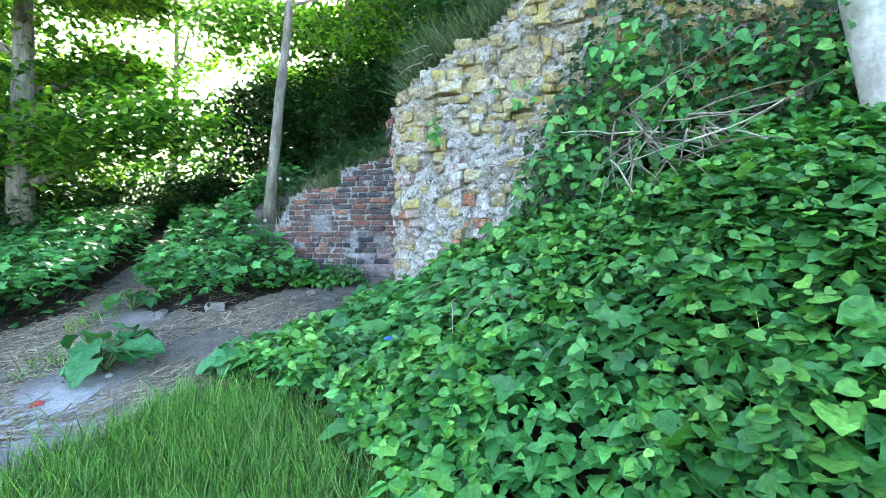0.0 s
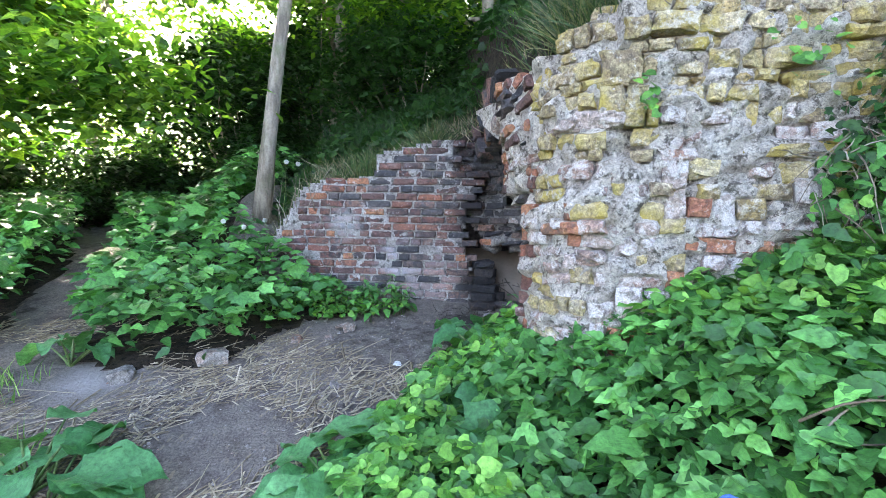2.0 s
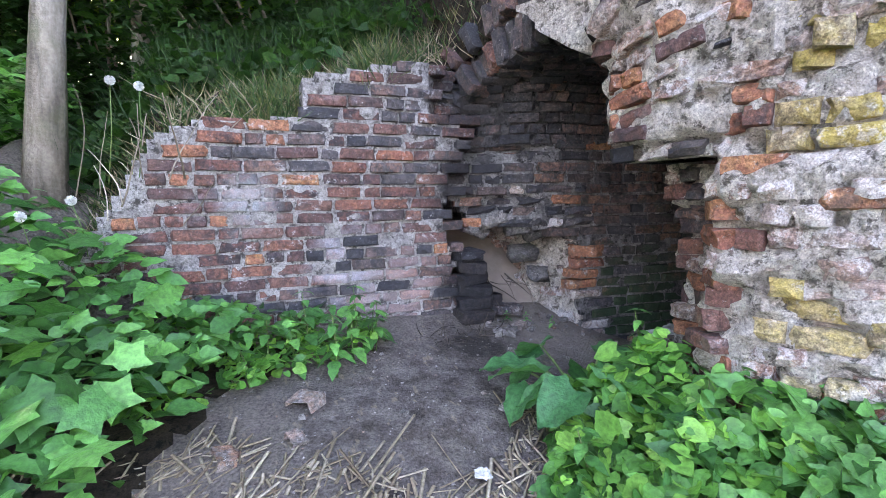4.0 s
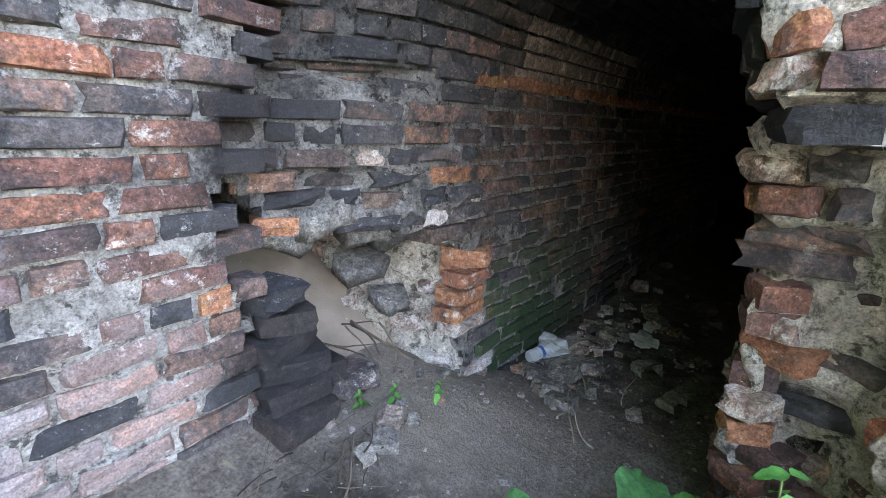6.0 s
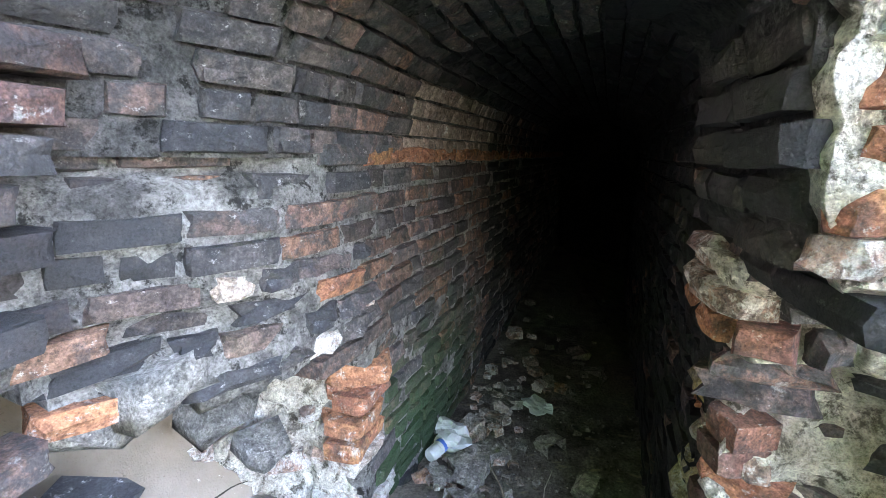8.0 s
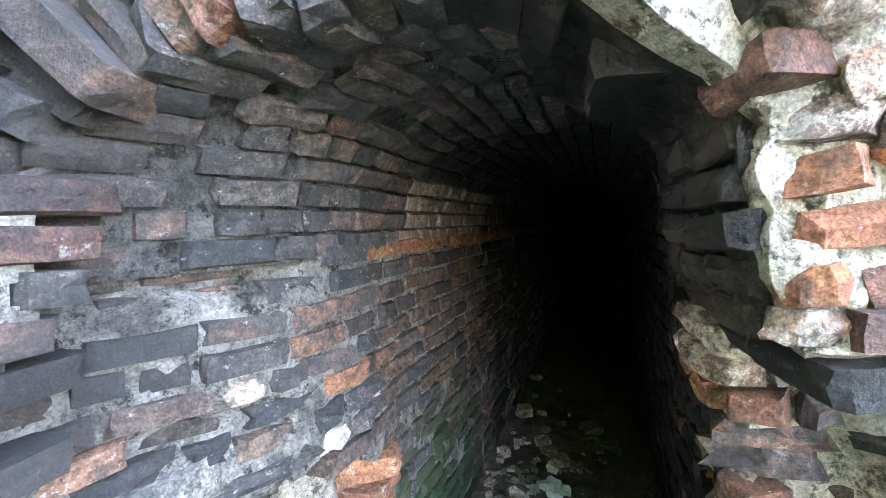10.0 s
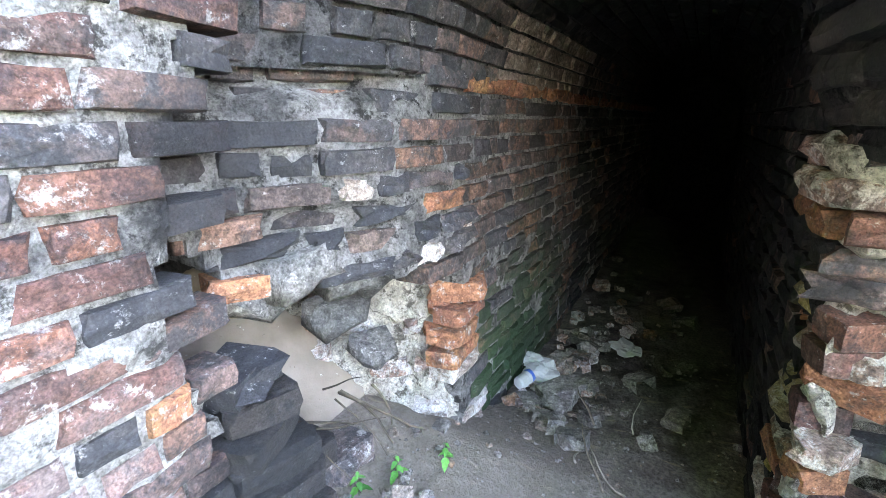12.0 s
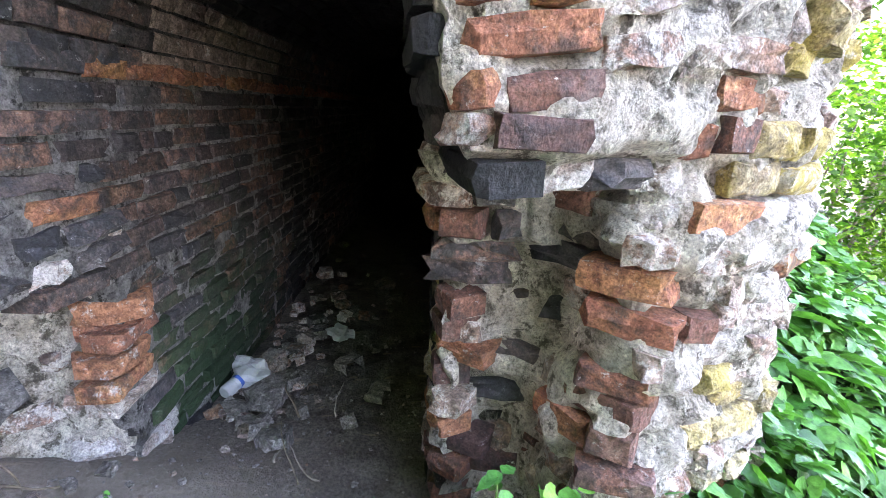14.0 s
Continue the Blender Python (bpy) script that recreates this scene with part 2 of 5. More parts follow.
def leafmat(name, a, b, c, trans=0.4, rough=0.45):
    k = Mat(name)
    rnd = k.math("FRACT", k.math("ADD", k.geo.outputs["Random Per Island"], k.info.outputs["Random"]))
    base = k.ramp(rnd, [(0.0, a), (0.5, b), (0.93, c), (1.0, tuple(min(1, 1.5 * v) for v in c))])
    base = k.mix(0.8, base, k.ramp(k.noise(45, 5, 0.65), [(0.3, 0.4), (0.55, 1.0), (0.72, 1.4)]), "MULTIPLY")
    base = k.mix(0.5, base, k.ramp(k.noise(0.9, 2), [(0.35, 0.6), (0.65, 1.25)]), "MULTIPLY")
    k.done(base, rough, k.bump(k.noise(90, 4), 0.7, 0.006), 0.35)
    t = k.n.new("ShaderNodeBsdfTranslucent")
    k.put(k.mix(1.0, base, (1.3, 1.5, 0.5), "MULTIPLY"), t.inputs[0])
    s = k.n.new("ShaderNodeMixShader")
    s.inputs[0].default_value = trans
    k.l.new(k.p.outputs[0], s.inputs[1])
    k.l.new(t.outputs[0], s.inputs[2])
    k.l.new(s.outputs[0], k.out.inputs[0])
    return k.m


M_NETTLE = leafmat("nettle_leaf", (0.018, 0.09, 0.02), (0.055, 0.215, 0.05), (0.115, 0.35, 0.08), 0.2, 0.36)
M_BIND = leafmat("bindweed_leaf", (0.035, 0.15, 0.03), (0.085, 0.28, 0.05), (0.18, 0.42, 0.075), 0.22, 0.38)
# Leaf colour darkened to hold shade; M_TREELEAF is its sunlit counterpart
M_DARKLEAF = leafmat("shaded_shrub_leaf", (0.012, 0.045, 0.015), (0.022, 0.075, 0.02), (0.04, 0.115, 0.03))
M_TREELEAF = leafmat("tree_leaf", (0.03, 0.1, 0.02), (0.08, 0.2, 0.03), (0.2, 0.36, 0.06), 0.6)
M_BURDOCK = leafmat("burdock_leaf", (0.03, 0.15, 0.05), (0.06, 0.22, 0.075), (0.09, 0.27, 0.1), 0.25, 0.45)
M_GRASS = leafmat("grass_blade", (0.045, 0.13, 0.028), (0.12, 0.29, 0.06), (0.26, 0.42, 0.13), 0.35)
# Darker copy of M_GRASS, with the shade on the bank put into it
M_BANKGRASS = leafmat("bank_grass_blade", (0.018, 0.05, 0.014), (0.045, 0.11, 0.03), (0.17, 0.17, 0.08), 0.25)
M_STRAW = leafmat("dry_straw", (0.2, 0.15, 0.1), (0.32, 0.26, 0.18), (0.42, 0.36, 0.27), 0.1, 0.8)
M_TWIG = leafmat("dead_stem", (0.12, 0.09, 0.065), (0.24, 0.2, 0.15), (0.4, 0.36, 0.29), 0.0, 0.85)
M_STEM = leafmat("green_stem", (0.06, 0.13, 0.035), (0.1, 0.18, 0.05), (0.16, 0.22, 0.08), 0.1, 0.6)


def bark(name, a, b, scale):
    k = Mat(name)
    n1, n2 = k.noise(scale, 6, 0.6, stretch=(1, 1, 0.25)), k.noise(scale * 4, 5, 0.6)
    base = k.mix(k.ramp(n1, [(0.38, 0.0), (0.62, 1.0)]), a, b)
    base = k.mix(0.5, base, k.ramp(n2, [(0.3, 0.5), (0.7, 1.2)]), "MULTIPLY")
    base = k.mix(k.ramp(k.noise(3.0, 4), [(0.55, 0.0), (0.68, 0.5)]), base, (0.1, 0.13, 0.06))
    return k.done(base, 0.9, k.bump(k.math("ADD", n1, n2), 0.8, 0.015), 0.2)


M_BARK = bark("grey_brown_bark", (0.15, 0.13, 0.105), (0.32, 0.28, 0.23), 14)
M_BARK_PALE = bark("pale_smooth_bark", (0.34, 0.32, 0.28), (0.52, 0.5, 0.46), 7)
M_SOIL = soil()
M_DARKTWIG = leafmat("rotting_twig", (0.025, 0.02, 0.016), (0.05, 0.04, 0.03), (0.1, 0.08, 0.06), 0.0, 0.9)
M_HUMUS = mortar("dark_leaf_mould", (0.06, 0.045, 0.03), (0.02, 0.016, 0.012), 0.03, 0.0)
# Near-black soot whose colour also holds the shade of the deep tunnel
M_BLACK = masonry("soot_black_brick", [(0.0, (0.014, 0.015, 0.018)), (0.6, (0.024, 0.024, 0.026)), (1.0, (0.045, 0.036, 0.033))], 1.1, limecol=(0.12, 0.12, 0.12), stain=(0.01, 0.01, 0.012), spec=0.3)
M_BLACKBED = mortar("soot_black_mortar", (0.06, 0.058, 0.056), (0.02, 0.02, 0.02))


def plain(name, a, b, rough=0.5, scale=30):
    k = Mat(name)
    return k.done(k.mix(k.noise(scale, 4), a, b), rough, k.bump(k.noise(scale * 2, 4), 0.3, 0.004), 0.4)


M_WHITE = plain("crumpled_white_plastic", (0.34, 0.35, 0.35), (0.55, 0.56, 0.55), 0.5)
M_PEBBLE = masonry("loose_stone", [(0.0, (0.12, 0.11, 0.1)), (0.5, (0.24, 0.22, 0.2)), (0.85, (0.34, 0.31, 0.28)), (1.0, (0.3, 0.16, 0.1))], 0.95)
M_RED = plain("faded_red_plastic", (0.35, 0.03, 0.03), (0.5, 0.08, 0.06))
M_BLUE = plain("blue_plastic", (0.03, 0.1, 0.4), (0.06, 0.16, 0.5))
M_CHALK = plain("white_dandelion_fluff", (0.6, 0.6, 0.58), (0.75, 0.75, 0.72), 0.9)


# ---------------------------------------------------------------- mesh helpers
def raw(name, verts, faces, material, parent=None, label="", smooth=False):
    me = bpy.data.meshes.new(name)
    me.from_pydata([tuple(v) for v in verts], [], [tuple(int(i) for i in f) for f in faces])
    me.materials.append(material)
    if smooth:
        me.polygons.foreach_set("use_smooth", [True] * len(me.polygons))
    me.update()
    ob = new(name, me)
    ob.parent = parent
    return tagged(ob, label)


def swarm(name, tverts, tfaces, mats, material, parent=None, label="", smooth=True):
    """Many copies of one small template in one mesh. mats: an array of 3x4 matrices."""
    mats = np.asarray(mats, dtype=np.float64)
    tv = np.asarray(tverts, dtype=np.float64)
    n, m = len(mats), len(tv)
    v = np.einsum("nij,mj->nmi", mats[:, :, :3], tv) + mats[:, None, :, 3]
    sizes = np.array([len(f) for f in tfaces])
    flat = np.concatenate([np.asarray(f) for f in tfaces])
    loops = (flat[None, :] + (np.arange(n) * m)[:, None]).ravel()
    totals = np.tile(sizes, n)
    starts = np.concatenate(([0], np.cumsum(totals)[:-1]))
    me = bpy.data.meshes.new(name)
    me.vertices.add(n * m)
    me.vertices.foreach_set("co", v.ravel())
    me.loops.add(len(loops))
    me.loops.foreach_set("vertex_index", loops.astype(np.int32))
    me.polygons.add(len(totals))
    me.polygons.foreach_set("loop_start", starts.astype(np.int32))
    me.polygons.foreach_set("loop_total", totals.astype(np.int32))
    me.polygons.foreach_set("use_smooth", np.full(len(totals), smooth))
    me.materials.append(material)
    me.update(calc_edges=True)
    me.validate()
    ob = new(name, me)
    ob.parent = parent
    return tagged(ob, label)


def frames(points, forward, up, sizes):
    """3x4 matrices: local y along forward, local z near up."""
    f = np.asarray(forward, float)
    f /= np.linalg.norm(f, axis=1, keepdims=True) + 1e-9
    u = np.asarray(up, float)
    x = np.cross(f, u)
    x /= np.linalg.norm(x, axis=1, keepdims=True) + 1e-9
    z = np.cross(x, f)
    s = np.asarray(sizes, float)
    if s.ndim == 1:
        s = np.repeat(s[:, None], 3, 1)
    m = np.stack([x * s[:, :1], f * s[:, 1:2], z * s[:, 2:3], np.asarray(points, float)], axis=2)
    return m


def tube(points, radii, sides=6, closed=True):
    """A tapered tube along points."""
    pts = [Vector(p) for p in points]
    verts, faces = [], []
    for i, p in enumerate(pts):
        d = (pts[min(i + 1, len(pts) - 1)] - pts[max(i - 1, 0)]).normalized()
        a = d.orthogonal().normalized() if i == 0 else (a - a.dot(d) * d).normalized()
        b = d.cross(a)
        for j in range(sides):
            w = 2 * math.pi * j / sides
            verts.append(p + radii[i] * (math.cos(w) * a + math.sin(w) * b))
    for i in range(len(pts) - 1):
        for j in range(sides):
            q = (j + 1) % sides
            faces.append((i * sides + j, i * sides + q, (i + 1) * sides + q, (i + 1) * sides + j))
    if closed:
        faces.append(tuple(range(sides))[::-1])
        faces.append(tuple(range((len(pts) - 1) * sides, len(pts) * sides)))
    return verts, faces


def tubes(name, lines, material, parent=None, label="", sides=5):
    verts, faces = [], []
    for pts, rad in lines:
        v, f = tube(pts, rad, sides)
        o = len(verts)
        verts += v
        faces += [tuple(i + o for i in q) for q in f]
    return raw(name, verts, faces, material, parent, label, True)


def n2(x, y, s=1.0, o=0.0):
    return noise.noise((x * s + o, y * s - o, o * 0.7))


# ---------------------------------------------------------------- the lie of the land
def lerp(x, table):
    return float(np.interp(x, [a for a, _ in table], [b for _, b in table]))


def facade_y(x):
    return lerp(x, [(0.0, 3.95), (0.15, 3.72), (0.3, 3.57), (0.5, 3.45), (0.76, 3.38), (1.12, 3.27), (2.34, 2.75), (4.6, 1.8), (9, 0.2)])


def wing_y(x):
    return 5.76 - 0.135 * x


def plain_ground(x, y):
    z = lerp(y, [(-30, -1.2), (-6, -0.4), (0, 0.02), (1.2, 0.24), (3.1, 0.57), (4.4, 0.87), (4.9, 0.96), (5.6, 1.06), (7, 1.5), (12, 2.2), (30, 3.2), (200, 8)])
    return z


def mound(x, y):
    """The overgrown heap of earth at the foot of the stone wall, as rise over the plain ground."""
    d = facade_y(x) - y
    top = lerp(x, [(-0.4, 0.75), (0.0, 0.95), (0.3, 1.05), (0.54, 1.22), (1.1, 1.42), (1.6, 1.68), (2.4, 1.95), (4, 2.1)])
    z = top - 0.2 * d - 0.15 * d * d
    return z


def ground(x, y):
    g = plain_ground(x, y)
    if x > -0.4 and y < facade_y(x) + 0.5 and y > -1:
        m = mound(x, y)
        k = 0.12
        h = max(k - abs(g - m), 0) / k
        g = max(g, m) + h * h * k * 0.25
    if x > 0.6 and y > 4:
        g += (0.86 - g) * min(1, (x - 0.6) / 0.5)
    # the slope up to the tree, beside the wing wall
    s = max(0.0, min(1.0, (y - (5.3 + 0.25 * abs(x + 2.2))) / 1.2)) * max(0.0, 1 - abs(x + 2.5) / 1.0)
    g += 0.85 * s
    near = max(0, 1 - math.hypot(x, y - 3) / 14)
    g += near * (0.03 * n2(x, y, 1.3) + 0.018 * n2(x, y, 4.7, 3) + 0.006 * n2(x, y, 15, 5))
    return g


def axis(stops):
    out = []
    for a, b, step in stops:
        out += list(np.arange(a, b, step))
    return out + [stops[-1][1]]


def sheet(name, xs, ys, fn, material, keep=None, **tags):
    verts = [(x, y, fn(x, y)) for y in ys for x in xs]
    w = len(xs)
    faces = []
    for j in range(len(ys) - 1):
        for i in range(w - 1):
            if keep is None or keep(0.5 * (xs[i] + xs[i + 1]), 0.5 * (ys[j] + ys[j + 1])):
                faces.append((j * w + i, j * w + i + 1, (j + 1) * w + i + 1, (j + 1) * w + i))
    return tagged(raw(name, verts, faces, material, smooth=True), **tags)


sheet("ground", axis([(-400, -60, 60), (-60, -12, 4), (-12, -5, 0.5), (-5, 3, 0.07), (3, 12, 0.5), (12, 60, 4), (60, 400, 60)]),
      axis([(-400, -60, 60), (-60, -8, 4), (-8, 0, 0.5), (0, 7, 0.07), (7, 14, 0.5), (14, 60, 4), (60, 400, 60)]),
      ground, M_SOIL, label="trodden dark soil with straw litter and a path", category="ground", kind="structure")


# ---------------------------------------------------------------- masonry
def block_mesh(name, seed, jitter, bulge, material, inset_by=0.06):
    """One block, front at local +y, 44 triangles: a ragged outline with a chamfered face."""
    r = random.Random(seed)
    ring = [(-0.5, -0.5), (0, -0.5), (0.5, -0.5), (0.5, 0), (0.5, 0.5), (0, 0.5), (-0.5, 0.5), (-0.5, 0)]
    verts, faces = [], []
    for depth, inset in ((-0.5, 0.0), (0.34, 0.0), (0.5, inset_by)):
        for k, (x, z) in enumerate(ring):
            q = 1 - inset * (1 + r.random())
            if depth > 0.4 and k % 2 == 0:
                q -= jitter
            j = jitter if depth > 0 else 0
            verts.append((x * q + r.uniform(-j, j), depth + (r.uniform(-bulge, bulge) if depth > 0.4 else 0), z * q + r.uniform(-j, j) * 1.2))
    verts.append((r.uniform(-0.1, 0.1), 0.5 + bulge * r.uniform(0.2, 1.2), r.uniform(-0.1, 0.1)))
    for a in (0, 8):
        for k in range(8):
            q = (k + 1) % 8
            faces.append((a + k, a + k + 8, a + q + 8, a + q))
    for k in range(8):
        faces.append((16 + k, 24, 16 + (k + 1) % 8))
    me = bpy.data.meshes.new(name)
    me.from_pydata(verts, [], faces)
    me.materials.append(material)
    me.update()
    return me


def pool(name, material, jitter, bulge, seed, count=8, inset_by=0.06):
    return [block_mesh(name, seed * 50 + k, jitter, bulge, material, inset_by) for k in range(count)]


P_BRICK = pool("brick", M_BRICK, 0.035, 0.06, 1, 12)
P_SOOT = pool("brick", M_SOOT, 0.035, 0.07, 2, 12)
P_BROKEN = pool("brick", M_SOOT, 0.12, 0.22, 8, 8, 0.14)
P_TUNNEL = pool("brick", M_TUNNEL, 0.035, 0.05, 3, 12)
P_PALE = pool("brick", M_PALE, 0.035, 0.05, 10)
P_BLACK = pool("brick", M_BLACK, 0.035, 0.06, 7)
P_ORANGE = pool("brick", M_ORANGE, 0.05, 0.08, 4)
P_STONE = pool("stone", M_STONE, 0.08, 0.1, 5, 10, 0.13)
P_RUBBLE = pool("stone", M_RUBBLE, 0.14, 0.2, 11, 6, 0.2)
for me in P_RUBBLE:
    me.polygons.foreach_set("use_smooth", [True] * len(me.polygons))
P_LIMED = pool("stone", M_LIMED, 0.1, 0.12, 6, 10, 0.13)


class Line:
    """A plan line walked from one end to the other; the open air lies on its right-hand side."""

    def __init__(self, pts):
        self.p = [Vector((*q, 0)) for q in pts]
        self.s = [0.0]
        for a, b in zip(self.p, self.p[1:]):
            self.s.append(self.s[-1] + (b - a).length)
        self.length = self.s[-1]

    def at(self, s):
        xs, ys = [q.x for q in self.p], [q.y for q in self.p]
        return Vector((np.interp(s, self.s, xs), np.interp(s, self.s, ys), 0))

    def basis(self, s):
        t = (self.at(min(s + 0.08, self.length)) - self.at(max(s - 0.08, 0))).normalized()
        return self.at(s), t, Vector((t.y, -t.x, 0))

    def s_of_x(self, x):
        return float(np.interp(x, [q.x for q in self.p], self.s))


def backing(name, line, s0, s1, z0, z1, offset, material, parent, keep=None, thick=0.25, step=0.05, rough=0.014, pit=0.0):
    """The bed of mortar behind the blocks, a slab of real thickness."""
    ns, nz = max(2, int((s1 - s0) / step)), max(2, int((z1 - z0) / step))
    verts, faces, ok = [], [], {}
    for side in (0, 1):
        for j in range(nz + 1):
            for i in range(ns + 1):
                s, z = s0 + (s1 - s0) * i / ns, z0 + (z1 - z0) * j / nz
                p, t, n = line.basis(s)
                o = offset(s, z) if side == 0 else offset(s, z) - thick
                if side == 0:
                    o += rough * (noise.noise((p.x * 9, p.y * 9, z * 9)) + 0.6 * noise.noise((p.x * 23, p.y * 23, z * 23)))
                    if pit:
                        o -= pit * min(1.0, max(0.0, noise.noise((p.x * 7 + 5, p.y * 7, z * 10)) - 0.08) * 5)
                        o += 0.35 * rough * noise.noise((p.x * 51, p.y * 51, z * 51))
                q = p + n * o
                verts.append((q.x, q.y, z))
    w, layer = ns + 1, (ns + 1) * (nz + 1)
    for j in range(nz):
        for i in range(ns):
            s, z = s0 + (s1 - s0) * (i + 0.5) / ns, z0 + (z1 - z0) * (j + 0.5) / nz
            ok[i, j] = keep is None or keep(s, z)
    for (i, j), good in ok.items():
        if not good:
            continue
        a = (j * w + i, j * w + i + 1, (j + 1) * w + i + 1, (j + 1) * w + i)
        faces.append(a)
        faces.append(tuple(k + layer for k in a[::-1]))
        for (di, dj), (u, v) in {(0, -1): (0, 1), (1, 0): (1, 2), (0, 1): (2, 3), (-1, 0): (3, 0)}.items():
            if not ok.get((i + di, j + dj), False):
                faces.append((a[v], a[u], a[u] + layer, a[v] + layer))
    return raw(name, verts, faces, material, parent)


def blocks(parent, line, s0, s1, z0, z1, offset, choose, course=0.078, lengths=(0.225, 0.11), joint=0.011, depth=0.1, keep=None,
           seed=0, wobble=0.004, turn=1.5, limit=300, order=None, vary=0.0, bond=None, roll=None):
    """Courses of blocks; the first ones in the given order are parts, the rest one joined part."""
    r = random.Random(seed)
    todo = []
    z, row = z0, 0
    while z < z1:
        h = course * (1 + r.uniform(-vary, vary))
        s = s0 - r.uniform(0, lengths[0])
        while s < s1:
            l = r.choice(bond[row % len(bond)] if bond else lengths) * (1 + r.uniform(-0.06 - vary, 0.06 + vary))
            if vary > 0.25 and r.random() < 0.12:
                hh = h * 1.7
            else:
                hh = h
            sc, zc = s + l / 2, z + h / 2
            if s0 <= sc <= s1 and (keep is None or keep(sc, zc)):
                p, t, n = line.basis(sc)
                o = offset(sc, zc) + r.uniform(-wobble, wobble * 1.6)
                mesh = choose(sc, zc, r)
                if mesh is not None:
                    q = p + n * (o - depth / 2 + 0.012) + Vector((0, 0, zc + r.uniform(-1, 1) * wobble * 0.5))
                    rot = Matrix((-t, n, Vector((0, 0, 1)))).transposed().to_4x4()
                    tilt = Euler([radians(r.uniform(-turn, turn)) for _ in range(3)]).to_matrix().to_4x4()
                    if roll:
                        tilt = Matrix.Rotation(roll(sc, zc), 4, "Y") @ tilt
                    m = Matrix.Translation(q) @ rot @ tilt @ Matrix.Diagonal((l - joint, depth, hh - joint, 1))
                    todo.append((mesh, m))
            s += l
        z += h
        row += 1
    place_blocks(parent, todo, limit, order)


def place_blocks(parent, todo, limit=300, order=None):
    if order:
        todo.sort(key=lambda e: order(e[1].translation))
    for mesh, m in todo[:limit]:
        ob = new(mesh.name.split(".")[0], mesh)
        ob.matrix_basis = m
        ob.parent = parent
    rest = {}
    for mesh, m in todo[limit:]:
        rest.setdefault(mesh.materials[0].name, []).append((mesh, m))
    for name, items in rest.items():
        verts, faces = [], []
        for mesh, m in items:
            o = len(verts)
            verts += [m @ v.co for v in mesh.vertices]
            faces += [tuple(i + o for i in p.vertices) for p in mesh.polygons]
        ob = raw("far_masonry", verts, faces, items[0][0].materials[0], parent)
        ob["kind"] = "stuff"


def wall(name, label, category="wall"):
    return tagged(new(name), label, category, kind="structure")


mouth = lambda p: (p - Vector((-0.5, 4.9, 2.0))).length

# wing wall, leaning a little outwards
wing = Line([(-2.6, 6.12), (-0.1, 5.775), (0.02, 5.76)])
wing_top = [(-2.6, 1.25), (-2.2, 1.5), (-2.0, 1.72), (-1.85, 1.95), (-1.68, 2.24), (-1.5, 2.3), (-0.96, 2.34), (-0.94, 2.56), (-0.5, 2.66), (-0.2, 2.72), (0.1, 2.72)]


def wing_keep(s, z):
    x = wing.at(s).x
    if z > lerp(x, wing_top) + 0.02:
        return False
    end = lerp(z, [(1.0, -0.02), (1.2, 0.0), (1.6, -0.05), (1.75, -0.12), (2.15, -0.04), (2.28, 0.0), (2.38, -0.02), (2.8, 0.0)])
    return x < end + 0.03 * noise.noise((z * 14, 3, 1))


def wing_off(s, z):
    x = wing.at(s).x
    back = 0.12 * min(1, max(0, (x + 0.3) / 0.1)) * (z > 2.4)
    worn = 0.07 * max(0, (x + 0.2) / 0.2) * max(0, 1 - abs(z - 1.85) / 0.35)
    return 0.09 * (z - 1.5) + 0.012 * noise.noise((s * 2, z * 2, 0)) - back - worn


def wing_pick(s, z, r):
    x = wing.at(s).x
    if r.random() < 0.02:
        return None
    if x > -0.28 and 2.28 < z < 2.4:
        return r.choice(P_BRICK if r.random() < 0.7 else P_ORANGE)
    dark = 0.6 if x > -0.2 and z > 1.4 else 0.34 if x > -0.6 else 0.3 if x > -1.0 else 0.18
    if r.random() < dark:
        return r.choice(P_BROKEN if x > -0.12 and r.random() < 0.5 else P_SOOT)
    return r.choice(P_ORANGE) if r.random() < 0.02 + 0.07 * (x < -1.0) else r.choice(P_BRICK)


w = wall("wall_wing", "weathered red and soot-dark brick wing wall with pale mortar joints")
backing("mortar_bed", wing, 0, wing.length, 0.6, 2.72, lambda s, z: wing_off(s, z) + 0.005, M_MORTAR, w, lambda s, z: wing_keep(min(s + 0.08, wing.length), z), step=0.035, rough=0.012, pit=0.012)
blocks(w, wing, 0, wing.length, 0.95, 2.76, wing_off, wing_pick, keep=wing_keep, seed=11, limit=330, order=mouth, wobble=0.006, turn=1.6, joint=0.013, course=0.074, bond=((0.228,), (0.228, 0.228, 0.114), (0.114, 0.114, 0.114, 0.228)))

# the tunnel's north side: it flares out to the mouth above, and is broken away below
north = Line([(-0.14, 5.84), (0.05, 5.78), (0.16, 5.68), (0.27, 5.57), (0.4, 5.5), (0.63, 5.43), (0.95, 5.385), (1.3, 5.3), (3.5, 4.83), (8.0, 3.85)])
SPRING = 2.24


def north_keep(s, z):
    x = north.at(s).x + 0.05 * noise.noise((z * 9, s * 7, 4))
    if z < 1.72:
        edge = lerp(z, [(0.8, 0.72), (1.62, 0.72), (1.66, 0.5), (1.72, 0.3), (1.76, 0.02)])
        return x > edge
    return x > lerp(z, [(1.7, 0.05), (1.76, 0.02), (2.0, -0.12), (2.3, -0.1)])


